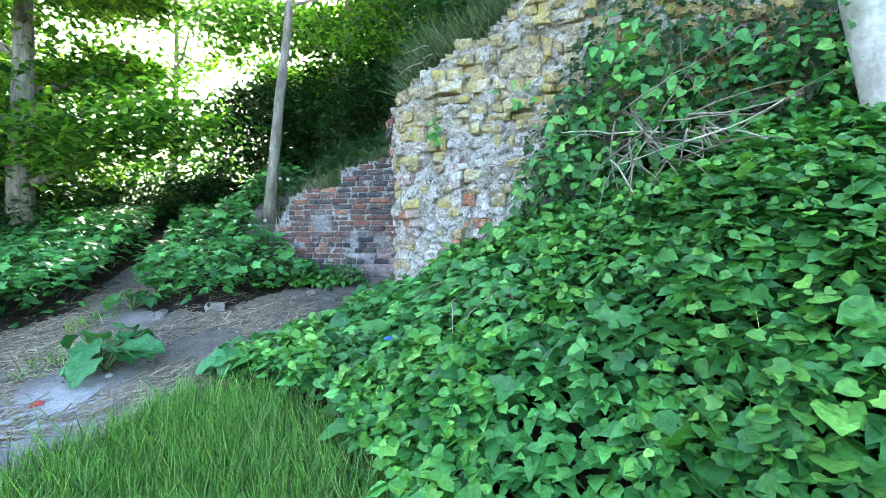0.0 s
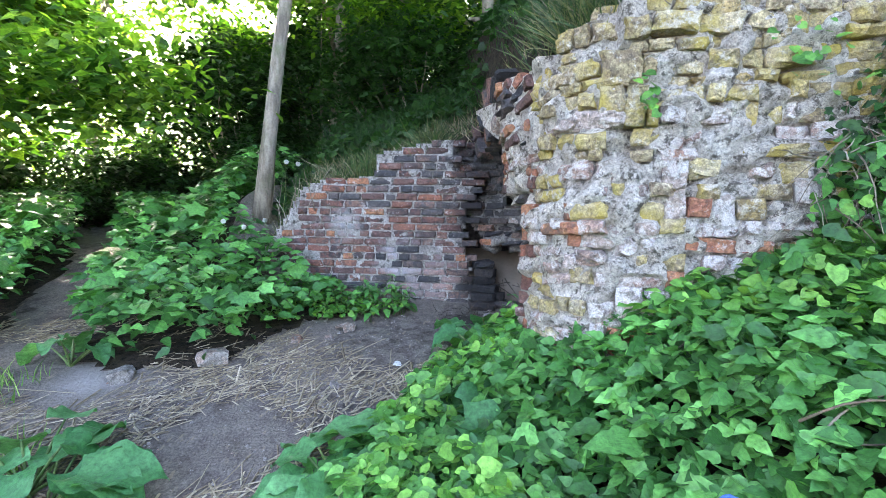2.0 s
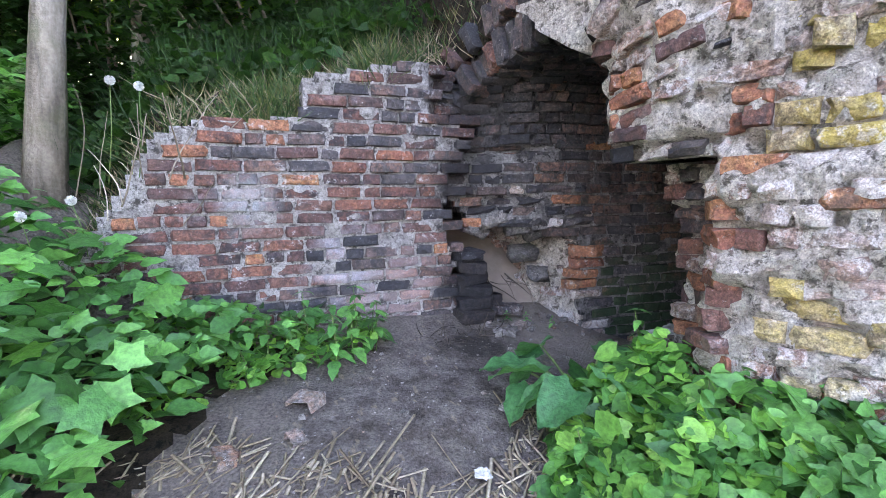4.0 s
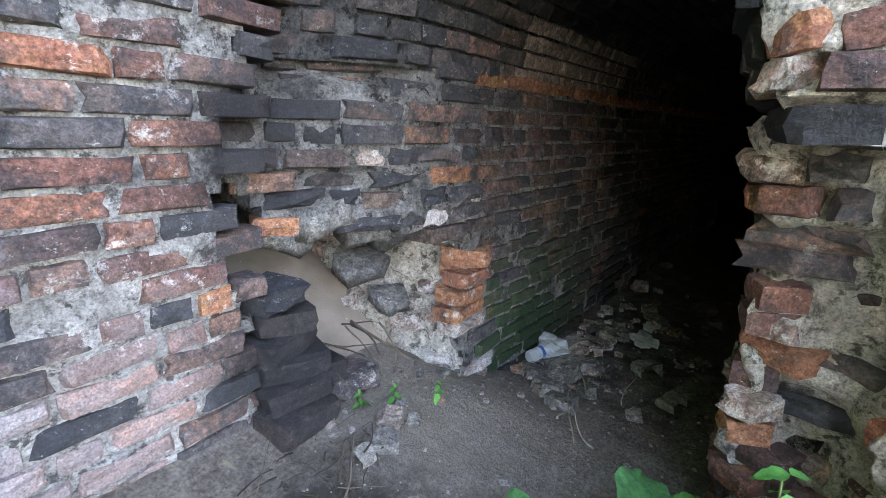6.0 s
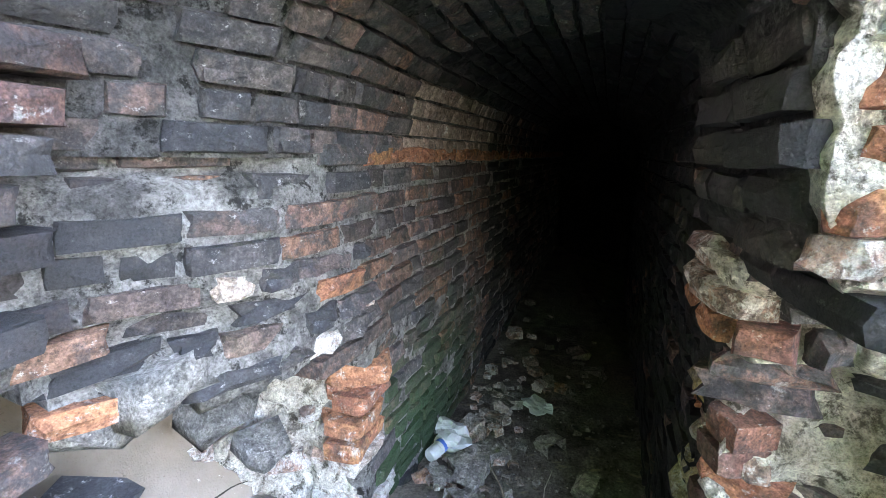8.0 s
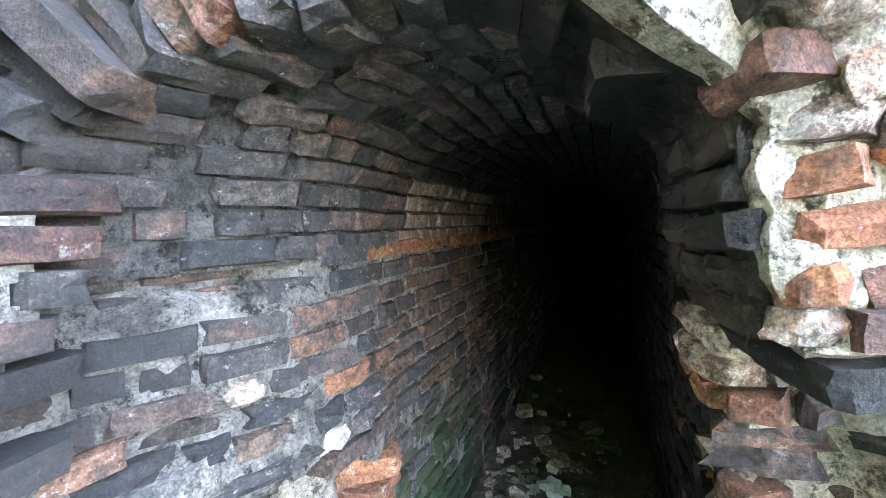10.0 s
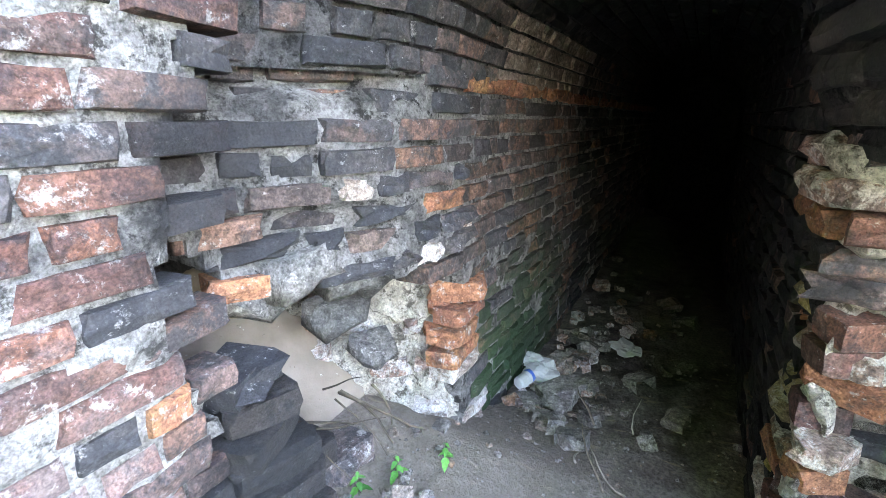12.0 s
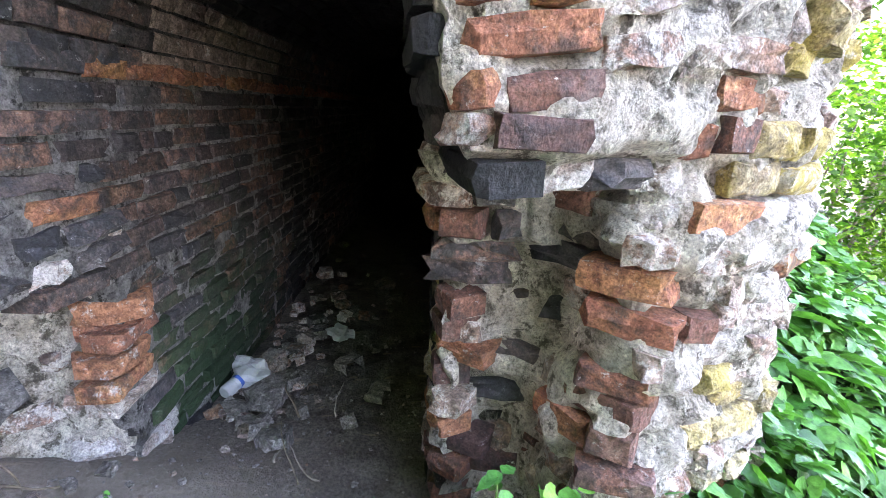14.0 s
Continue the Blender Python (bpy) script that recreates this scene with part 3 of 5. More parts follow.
def north_off(s, z):
    x = north.at(s).x
    ledge = 0.05 * max(0, min(1, (0.55 - x) / 0.2)) * (z > 2.17)
    cave = 0.09 * max(0, 1 - abs(z - 1.86) / 0.1) * max(0, 1 - abs(x - 0.2) / 0.25)
    return -ledge - cave - 0.02 * max(0, 0.5 - x) * 4 * (0.5 + noise.noise((s * 5, z * 7, 2))) + 0.01 * noise.noise((s * 4, z * 4, 8))


def north_pick(s, z, r):
    x = north.at(s).x
    if x < 0.5 and r.random() < 0.05:
        return None
    if z < 1.98 and x < 0.7 and r.random() < 0.75:
        u = r.random()
        return r.choice(P_BROKEN if u < 0.6 else P_LIMED if u < 0.68 else P_ORANGE if u < 0.76 else P_TUNNEL)
    if x > 0.8 and abs(z - SPRING + 0.02) < 0.04:
        return r.choice(P_ORANGE)
    if x < 0.84 and z < 1.62:
        return r.choice(P_ORANGE if 1.3 < z < 1.6 else P_LIMED)
    if x < 0.75:
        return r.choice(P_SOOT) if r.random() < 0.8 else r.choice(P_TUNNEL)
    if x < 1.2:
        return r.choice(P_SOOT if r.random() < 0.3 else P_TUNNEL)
    # deeper bricks turn black: shade painted on top of the soot
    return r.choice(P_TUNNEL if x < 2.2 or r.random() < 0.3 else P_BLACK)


w = wall("wall_north", "soot-blackened brick side wall of the tunnel, broken away at its foot")
backing("mortar_bed", north, 0, north.length, 0.6, SPRING + 0.05, lambda s, z: north_off(s, z) + 0.004, M_MORTAR_JOINT, w, north_keep, rough=0.012, pit=0.015, step=0.04)
blocks(w, north, 0, north.length, 0.83, SPRING + 0.02, north_off, north_pick, keep=north_keep, seed=12, limit=300, order=mouth, depth=0.12, wobble=0.008, turn=1.4, joint=0.014, course=0.0725, bond=((0.228, 0.228, 0.114), (0.114, 0.228), (0.228,)))

# the broken foot of the north side: rubble core, limed white
stub = Line([(0.5, 6.3), (0.56, 6.0), (0.7, 5.6), (0.735, 5.44)])
w = wall("wall_core", "white lime-smeared rubble core of the broken wall foot")
core_off = lambda s, z: 0.03 * noise.noise((s * 8, z * 8, 3)) + 0.1 * max(0, 1.35 - z)
backing("mortar_bed", stub, 0, stub.length, 0.7, 1.86, core_off, M_MORTAR_PALE, w, rough=0.04, pit=0.05, step=0.025)


def core_pick(s, z, r):
    if s > stub.length - 0.13 and 1.28 < z < 1.6:
        return r.choice(P_ORANGE)
    return r.choice(P_LIMED) if r.random() < 0.5 else None


blocks(w, stub, 0.0, stub.length, 0.86, 1.8, core_off, core_pick, seed=13, depth=0.13, wobble=0.02, turn=5, vary=0.2, lengths=(0.2, 0.13, 0.1))
r = random.Random(17)
todo = []
for x, y, z, size in [(0.2, 5.74, 1.76, 0.24), (0.36, 5.68, 1.7, 0.2), (0.12, 5.84, 1.7, 0.18), (0.5, 5.66, 1.66, 0.17), (0.3, 5.78, 1.84, 0.2), (0.44, 5.6, 1.78, 0.16), (0.62, 5.58, 1.7, 0.14), (0.5, 5.8, 1.5, 0.2), (0.56, 5.7, 1.35, 0.16)]:
    turn = Euler((r.uniform(-0.4, 0.4), r.uniform(-0.4, 0.4), 2.6 + r.uniform(-0.4, 0.4))).to_matrix().to_4x4()
    todo.append((r.choice(P_RUBBLE), Matrix.Translation((x, y, z)) @ turn @ Matrix.Diagonal((size * 0.95, size * 0.75, size * 0.45, 1))))
place_blocks(w, todo)

# earth and rubble behind the hollow
back = Line([(-0.7, 6.5), (1.1, 6.2)])
w = wall("wall_back", "dark rubble and earth behind the broken wall")
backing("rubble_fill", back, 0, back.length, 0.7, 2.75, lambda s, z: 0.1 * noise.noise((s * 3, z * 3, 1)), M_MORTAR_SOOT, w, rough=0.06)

# south side of the tunnel, near-black with soot and painted shade
south = Line([(8.0, 2.8), (3.5, 3.83), (0.55, 4.45)])
w = wall("wall_south", "sooty brick side wall inside the tunnel, darkened with its shade")
south_off = lambda s, z: 0.012 * noise.noise((s * 4, z * 4, 6))
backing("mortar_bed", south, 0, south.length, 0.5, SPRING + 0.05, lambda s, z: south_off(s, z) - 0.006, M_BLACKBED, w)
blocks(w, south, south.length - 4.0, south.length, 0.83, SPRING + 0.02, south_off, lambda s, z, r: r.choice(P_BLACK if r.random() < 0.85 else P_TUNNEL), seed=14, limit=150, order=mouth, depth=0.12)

# barrel vault
RISE = 0.43


def vault_point(x, a):
    """a runs from 0 at the north springing over the crown to 1 at the south."""
    nl = north.at(north.s_of_x(max(x, -0.13)))
    xs = [q.x for q in south.p][::-1]
    ys = [q.y for q in south.p][::-1]
    sy = float(np.interp(x, xs, ys))
    if x < 0.55:
        sy = 4.45 + 0.12 * (0.55 - x)
    y = nl.y + (sy - nl.y) * (0.5 - 0.5 * math.cos(math.pi * a))
    return Vector((x, y, SPRING + RISE * math.sin(math.pi * a) ** lerp(a, [(0, 0.8), (0.5, 0.55), (1, 0.36)])))


def mouth_x(a):
    """Where the ragged vault begins."""
    return lerp(a, [(0, -0.1), (0.15, 0.0), (0.3, 0.05), (0.5, 0.1), (0.7, 0.12), (0.85, 0.3), (1, 0.5)])


w = wall("vault", "sooty brick barrel vault of the tunnel, its shade put into the colour", "vault")
xs = axis([(-0.1, 2.0, 0.06), (2.0, 8.0, 0.5)])
na = 40
verts, faces = [], []
for side in (0.012, 0.28):
    for x in xs:
        for k in range(na + 1):
            a = k / na
            c = vault_point(max(x, mouth_x(a)), a)
            nrm = Vector((0, -math.cos(math.pi * a) * -1, math.sin(math.pi * a)))
            verts.append(c + nrm * side)
row, layer = na + 1, (na + 1) * len(xs)
for i in range(len(xs) - 1):
    for k in range(na):
        q = (i * row + k, i * row + k + 1, (i + 1) * row + k + 1, (i + 1) * row + k)
        faces += [q, tuple(j + layer for j in q[::-1])]
for k in range(na):
    faces.append((k, k + layer, k + 1 + layer, k + 1))
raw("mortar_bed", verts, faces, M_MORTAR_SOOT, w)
r = random.Random(15)
todo = []
arc = 0.07
fine_a = [k / 240 for k in range(241)]
run = [0.0]
for q0, q1 in zip(fine_a, fine_a[1:]):
    run.append(run[-1] + (vault_point(0.6, q1) - vault_point(0.6, q0)).length)
steps = int(run[-1] / arc)
even = [float(np.interp(run[-1] * k / steps, run, fine_a)) for k in range(steps + 1)]
for k in range(steps):
    a = 0.5 * (even[k] + even[k + 1])
    x = mouth_x(a) - 0.03 + r.uniform(-0.1, 0.05)
    while x < 4.5:
        l = r.choice((0.225, 0.11, 0.11) if x > 0.0 else (0.225,)) * r.uniform(0.94, 1.05)
        c, d = vault_point(x + l / 2, a), vault_point(x + l, a) - vault_point(x, a)
        e = vault_point(x + l / 2, min(1, a + 0.02)) - vault_point(x + l / 2, max(0, a - 0.02))
        d.normalize()
        nrm = d.cross(e).normalized()
        mid = Vector((c.x, 0.5 * (vault_point(c.x, 0).y + vault_point(c.x, 1).y), SPRING))
        if nrm.dot(mid - c) < 0:
            nrm = -nrm
        e = nrm.cross(-d).normalized()
        width = (vault_point(x + l / 2, even[k + 1]) - vault_point(x + l / 2, even[k])).length
        rot = Matrix((nrm.cross(e), nrm, e)).transposed().to_4x4()
        if r.random() > 0.03:
            m = Matrix.Translation(c - nrm * (0.05 - 0.006 + r.uniform(-0.006, 0.006))) @ rot @ Matrix.Diagonal((l - 0.012, 0.11, width - 0.011, 1))
            pale = a < 0.16 and x > 0.9
            # behind the mouth the vault goes black, its shade in the brick colour
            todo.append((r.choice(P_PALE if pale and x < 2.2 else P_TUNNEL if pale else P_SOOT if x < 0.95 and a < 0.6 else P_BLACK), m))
        x += l
place_blocks(w, todo, 300, mouth)

# tunnel end: an added black slab that closes the bore
w = wall("wall_end", "dark end wall added deep inside the tunnel")
endl = Line([(6.6, 4.6), (6.35, 2.9)])
backing("mortar_bed", endl, 0, endl.length, 0.4, 3.0, lambda s, z: 0, M_BLACKBED, w, step=0.3)

# ---------------------------------------------------------------- pier and stone face on the south
stone = Line([(0.6, 4.43), (0.36, 4.47), (0.33, 4.43), (0.33, 4.27), (0.22, 4.19), (0.04, 4.15), (0.0, 4.05), (0.03, 3.85), (0.08, 3.68), (0.18, 3.56), (0.34, 3.49), (0.5, 3.44), (0.76, 3.38), (1.12, 3.27), (2.34, 2.75), (4.6, 1.8), (6.5, 1.0)])
stone_top = [(-0.2, 2.75), (0.07, 2.86), (0.34, 3.02), (0.78, 3.22), (1.08, 3.42), (2.0, 3.6), (3.0, 3.7), (7.0, 3.85)]


def niche(s, z):
    """How deep the worn hollow in the pier's end goes."""
    p = stone.at(s)
    if p.x > 0.5 or not 4.2 < p.y < 4.45:
        return 0.0
    return 0.05 * min(1.0, max(0.0, (1.86 - z) / 0.06)) * min(1.0, max(0.2, (z - 1.0) / 0.25))


def stone_off(s, z):
    p = stone.at(s)
    o = 0.03 * noise.noise((p.x * 3, p.y * 3, z * 3)) + 0.018 * noise.noise((p.x * 9, p.y * 9, z * 9))
    if p.y > 4.22:
        o = 0.5 * o + 0.045 * (z > 1.83)
    if p.x > 0.3:
        o += 0.07 * max(0, z - 2.75) + 0.05 * (z > lerp(p.x, stone_top) - 0.25)
        o -= 0.06 * max(0, 1 - abs(z - 2.32) / 0.12) * max(0, 1 - abs(p.x - 0.35) / 0.3)
    return o - niche(s, z)


def stone_keep(s, z):
    p = stone.at(s)
    if p.y > 4.13 and z > 2.06:
        return False
    return z < lerp(p.x, stone_top) + 0.04 * noise.noise((s * 6, 0, 0))


def stone_pick(s, z, r):
    p = stone.at(s)
    if p.x < 0.5 and p.y > 3.95:
        u = r.random()
        # tunnel side of the pier: soot, with its shadow painted in as black
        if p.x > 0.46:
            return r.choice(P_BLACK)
        if p.y > 4.42:
            return r.choice(P_ORANGE) if u < 0.22 else r.choice(P_BRICK if u < 0.8 else P_LIMED)
        if p.y > 4.2:
            if 1.78 < z < 1.92:
                return r.choice(P_BROKEN)
            return r.choice(P_BROKEN) if u < 0.25 else r.choice(P_BRICK) if u < 0.4 else r.choice(P_LIMED) if u < 0.65 else None
        return r.choice(P_ORANGE) if u < 0.2 else r.choice(P_BRICK) if u < 0.38 else r.choice(P_LIMED) if u < 0.75 else None
    if z < 2.05 + 0.1 * noise.noise((s * 2, 1, 1)):
        u = r.random()
        return r.choice(P_ORANGE) if u < 0.1 else r.choice(P_LIMED) if u < 0.6 else r.choice(P_STONE) if u < 0.85 else None
    if z < 2.45 and r.random() < 0.5:
        return r.choice(P_LIMED) if r.random() < 0.8 else None
    return r.choice(P_STONE) if r.random() < 0.95 else None


w = wall("wall_stone", "pale rubble stone face with yellow lichen, limewash and brick patches")
# black bed on the tunnel side, for soot and shade together
backing("sooty_bed", stone, 0, 0.16, 0.5, 2.06, lambda s, z: stone_off(s, z) + 0.003, M_BLACKBED, w, stone_keep, thick=0.2, rough=0.02, step=0.04)
backing("mortar_bed", stone, 0.16, stone.length, 0.5, 3.9, lambda s, z: stone_off(s, z) + (0.003 if stone.at(s).y > 4.2 else 0.011), M_MORTAR_PALE, w, stone_keep, thick=0.2, rough=0.034, step=0.03, pit=0.045)
blocks(w, stone, 0.0, 1.25, 0.95, 2.3, stone_off, stone_pick, keep=stone_keep, seed=21, depth=0.11, course=0.075, wobble=0.014, turn=4, vary=0.12,
       lengths=(0.12, 0.1, 0.2), limit=300, order=mouth)
blocks(w, stone, 0.0, 1.25, 2.3, 3.2, stone_off, stone_pick, keep=stone_keep, seed=22, depth=0.12, course=0.08, wobble=0.02, turn=4, vary=0.3,
       lengths=(0.22, 0.12, 0.16), limit=300, order=mouth)
blocks(w, stone, 1.25, stone.length, 1.0, 3.85, stone_off, stone_pick, keep=stone_keep, seed=23, depth=0.12, course=0.085, wobble=0.02, turn=4, vary=0.3,
       lengths=(0.2, 0.13, 0.16, 0.1), limit=300, order=lambda p: (p - Vector((0.5, 3.4, 2.3))).length)

# the brow of the pier: the spring of the arch, standing out over the worn end below
brow = Line([(0.45, 4.51), (0.06, 4.545), (-0.02, 4.54), (-0.05, 4.45), (-0.06, 4.28), (-0.02, 4.12), (0.02, 4.0)])


def brow_off(s, z):
    p = brow.at(s)
    o = 0.025 * noise.noise((p.x * 5, p.y * 5, z * 5)) + 0.012 * noise.noise((p.x * 13, p.y * 13, z * 13))
    if s < 0.47:
        return 0.5 * o + lerp(z, [(2.0, -0.06), (2.1, -0.02), (2.16, 0.03), (2.4, 0.06), (2.5, 0.08), (2.54, 0.16), (2.58, 0.24), (2.66, 0.36), (2.8, 0.5)])
    return o + 0.2 * max(0, z - 2.3) * max(0, 1 - abs(p.y - 4.35) / 0.3) - 0.06 * (z < 2.1)


def brow_pick(s, z, r):
    u = r.random()
    if s < 0.41:
        # inner face of the brow, blackened for soot and for shade
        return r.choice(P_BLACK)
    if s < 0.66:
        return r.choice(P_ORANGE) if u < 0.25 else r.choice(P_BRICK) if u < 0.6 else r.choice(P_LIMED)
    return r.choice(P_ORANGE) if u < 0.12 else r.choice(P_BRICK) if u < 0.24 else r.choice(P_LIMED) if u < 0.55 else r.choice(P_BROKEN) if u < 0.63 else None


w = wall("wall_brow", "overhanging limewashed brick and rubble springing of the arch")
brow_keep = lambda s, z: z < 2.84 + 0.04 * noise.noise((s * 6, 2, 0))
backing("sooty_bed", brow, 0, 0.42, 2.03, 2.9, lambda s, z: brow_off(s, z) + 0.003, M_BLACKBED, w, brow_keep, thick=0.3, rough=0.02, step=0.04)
backing("mortar_bed", brow, 0.42, brow.length, 2.03, 2.9, lambda s, z: brow_off(s, z) + 0.004, M_MORTAR_PALE, w, brow_keep, thick=0.3, rough=0.03, step=0.025, pit=0.03)
blocks(w, brow, 0, brow.length, 2.03, 2.84, brow_off, brow_pick, keep=brow_keep, seed=25, depth=0.12, course=0.074, wobble=0.012, turn=3, vary=0.1,
       lengths=(0.21, 0.11, 0.16), limit=300, order=mouth, roll=lambda s, z: radians(30 * max(0, z - 2.1)) * (s > 0.35))

# arch ring and the ragged front above the mouth
def ring_x(a):
    return lerp(a, [(0, -0.1), (0.3, 0.05), (0.5, 0.08), (0.75, 0.02), (1, -0.06)])


w = wall("arch_front", "ragged brick arch ring and rubble over the tunnel mouth", "arch")
r = random.Random(31)
todo = []
for ring_no in range(2):
    count = 24 + 4 * ring_no
    for k in range(count):
        a = 0.03 + 0.94 * (k + 0.5) / count
        base = vault_point(ring_x(a), a)
        cy = 0.5 * (vault_point(0.0, 0).y + vault_point(0.0, 1).y)
        out = Vector((0, base.y - cy, (base.z - SPRING) * 1.1 + 0.1)).normalized()
        x = ring_x(a) - 0.03 - 0.05 * a + r.uniform(-0.05, 0.04) - 0.04 * ring_no
        c = base + out * (0.1 + 0.23 * ring_no + r.uniform(-0.02, 0.02))
        c.x = x + 0.05
        side = out.cross(Vector((-1, 0, 0))).normalized()
        rot = Matrix((out, Vector((-1, 0, 0)), side)).transposed().to_4x4()
        tilt = Euler([radians(r.uniform(-6, 6)) for _ in range(3)]).to_matrix().to_4x4()
        if a > 0.84 or ring_no and (a > 0.72 or r.random() < 0.2):
            continue
        u = r.random()
        # the ring past its crown is black, shade put into the brick
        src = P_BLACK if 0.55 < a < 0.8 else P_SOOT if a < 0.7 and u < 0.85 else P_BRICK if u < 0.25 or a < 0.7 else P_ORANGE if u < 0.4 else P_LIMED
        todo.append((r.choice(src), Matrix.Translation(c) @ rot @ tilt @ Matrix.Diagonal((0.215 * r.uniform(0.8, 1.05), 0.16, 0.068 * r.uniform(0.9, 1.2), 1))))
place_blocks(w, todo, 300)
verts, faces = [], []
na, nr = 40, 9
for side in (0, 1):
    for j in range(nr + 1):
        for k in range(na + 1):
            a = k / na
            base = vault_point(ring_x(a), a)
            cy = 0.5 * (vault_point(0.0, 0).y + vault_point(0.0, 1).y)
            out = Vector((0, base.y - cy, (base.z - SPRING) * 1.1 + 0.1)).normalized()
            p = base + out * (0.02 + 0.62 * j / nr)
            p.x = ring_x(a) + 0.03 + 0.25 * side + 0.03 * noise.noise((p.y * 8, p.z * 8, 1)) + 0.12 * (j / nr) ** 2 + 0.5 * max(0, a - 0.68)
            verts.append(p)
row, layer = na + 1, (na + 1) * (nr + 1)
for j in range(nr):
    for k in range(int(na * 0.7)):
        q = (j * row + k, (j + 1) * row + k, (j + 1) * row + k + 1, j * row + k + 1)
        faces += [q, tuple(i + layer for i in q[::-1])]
# fill coloured black so that it looks unlit
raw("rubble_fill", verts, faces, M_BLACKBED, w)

# ---------------------------------------------------------------- earth bank over and behind the walls
def front_y(x):
    return lerp(x, [(-3.2, 6.4), (-2.6, 6.16), (-0.2, 5.86), (-0.02, 5.8), (0.1, 5.2), (0.12, 4.4), (0.17, 3.97), (0.3, 3.74), (0.5, 3.6), (1.12, 3.42), (2.34, 2.9), (4.6, 1.95), (9, 0.3)])


def bank_edge(x):
    return lerp(x, [(-4.2, 0.6), (-3.2, 1.2), (-2.6, 1.3), (-2.2, 1.55), (-2.0, 1.75), (-1.68, 2.28), (-0.96, 2.42), (-0.5, 2.68), (-0.2, 2.76), (0.0, 2.85), (0.15, 2.98), (0.34, 3.07), (0.78, 3.27), (1.08, 3.47), (2, 3.66), (3, 3.76), (9, 3.9)])


def bank(x, y):
    d = y - front_y(x)
    z = bank_edge(x) + 0.5 * d - 0.03 * d * d + 0.06 * n2(x, y, 2.2) + 0.03 * n2(x, y, 6)
    z += 0.14 * max(0, 1 - abs(d - 0.2) / 0.3) * (0.6 + n2(x, y, 3, 2)) * (x > 0.1)
    if d < 0.02:
        z -= 0.06
    return z


us = axis([(-4.2, 3, 0.08), (3, 9, 0.4)])
ds = [0, 0.05, 0.12, 0.2, 0.3, 0.45, 0.65, 0.9, 1.2, 1.6, 2.1, 2.8, 3.6, 4.6, 6, 8]
verts = [(x, front_y(x) + d, bank(x, front_y(x) + d)) for d in ds for x in us]
wd = len(us)
faces = [(j * wd + i, j * wd + i + 1, (j + 1) * wd + i + 1, (j + 1) * wd + i) for j in range(len(ds) - 1) for i in range(wd - 1)]
tagged(raw("earth_bank", verts, faces, M_HUMUS, smooth=True), "overgrown earth bank above the ruined walls", "bank", kind="structure")

# sand spilled from the hollow in the wall
verts, faces = [], []
nu, nv = 18, 16
for j in range(nv + 1):
    for i in range(nu + 1):
        u, v = i / nu, j / nv
        x = -0.12 + 0.95 * u
        y = 6.35 - (0.5 + 0.45 * u) * v
        z = lerp(v, [(0, 1.66), (0.35, 1.56), (1, 1.02)]) - 0.3 * u * v + 0.02 * n2(x, y, 7)
        verts.append((x, y, max(z, ground(x, y) - 0.05)))
for j in range(nv):
    for i in range(nu):
        q = j * (nu + 1) + i
        faces.append((q, q + nu + 1, q + nu + 2, q + 1))
tagged(raw("sand_heap", verts, faces, M_SAND, smooth=True), "pale sand spilled from a hollow in the broken wall", "sand", kind="structure")

# ---------------------------------------------------------------- plants
NETTLE = [(0, 0, 0), (-0.2, 0.12, 0.05), (0.2, 0.12, 0.05), (-0.3, 0.34, 0.06), (0, 0.34, 0), (0.3, 0.34, 0.06), (-0.22, 0.6, 0.02), (0, 0.62, -0.03), (0.22, 0.6, 0.02), (0, 1, -0.14), (0, 0.12, 0),
          (-0.27, 0.24, 0.05), (0.27, 0.24, 0.05), (-0.2, 0.48, 0.04), (0.2, 0.48, 0.04)]
NETTLE_F = [(0, 10, 1), (0, 2, 10), (1, 10, 4, 3, 11), (10, 2, 12, 5, 4), (3, 4, 7, 6, 13), (4, 5, 14, 8, 7), (6, 7, 9), (7, 8, 9)]
ROUND = [(0, 0.12, 0), (-0.28, 0, 0.05), (-0.46, 0.3, 0.07), (-0.36, 0.66, 0.04), (0, 1, -0.06), (0.36, 0.66, 0.04), (0.46, 0.3, 0.07), (0.28, 0, 0.05), (0, 0.5, -0.02)]
ROUND_F = [(0, 8, 2, 1), (8, 3, 2), (8, 4, 3), (8, 5, 4), (8, 6, 5), (0, 7, 6, 8)]
TREEL = [(0, 0, 0), (-0.28, 0.45, 0.06), (0, 0.45, 0), (0.28, 0.45, 0.06), (0, 1, -0.08)]
TREEL_F = [(0, 2, 1), (0, 3, 2), (1, 2, 4), (2, 3, 4)]
BLADE = [(-0.012, 0, 0), (0.012, 0, 0), (-0.01, 0.5, 0.0), (0.01, 0.5, 0.0), (0, 1, -0.18)]
BLADE_F = [(0, 1, 3, 2), (2, 3, 4)]
STRAW = [(-0.02, 0, 0), (0.02, 0, 0), (0.02, 1, 0), (-0.02, 1, 0), (0, 0, 0.03), (0, 1, 0.03)]
STRAW_F = [(0, 4, 5, 3), (4, 1, 2, 5), (0, 3, 2, 1)]
LOBED = [(0, 0, 0)] + [(rr * math.sin(an), 0.42 - rr * math.cos(an), -0.12 * rr) for k in range(15) for an in [2 * math.pi * (k + 0.5) / 15]
                       for rr in [(0.32, 0.5, 0.3)[k % 3] * (1.15 if 5 < k < 10 else 1)]]
LOBED_F = [(0, 1, 2), (0, 15, 1)] + [(16, 1 + k, 1 + (k + 1) % 15) for k in range(15)]
LOBED.append((0, 0.42, 0.02))
LOBED_F = LOBED_F[2:]

rng = np.random.default_rng(7)


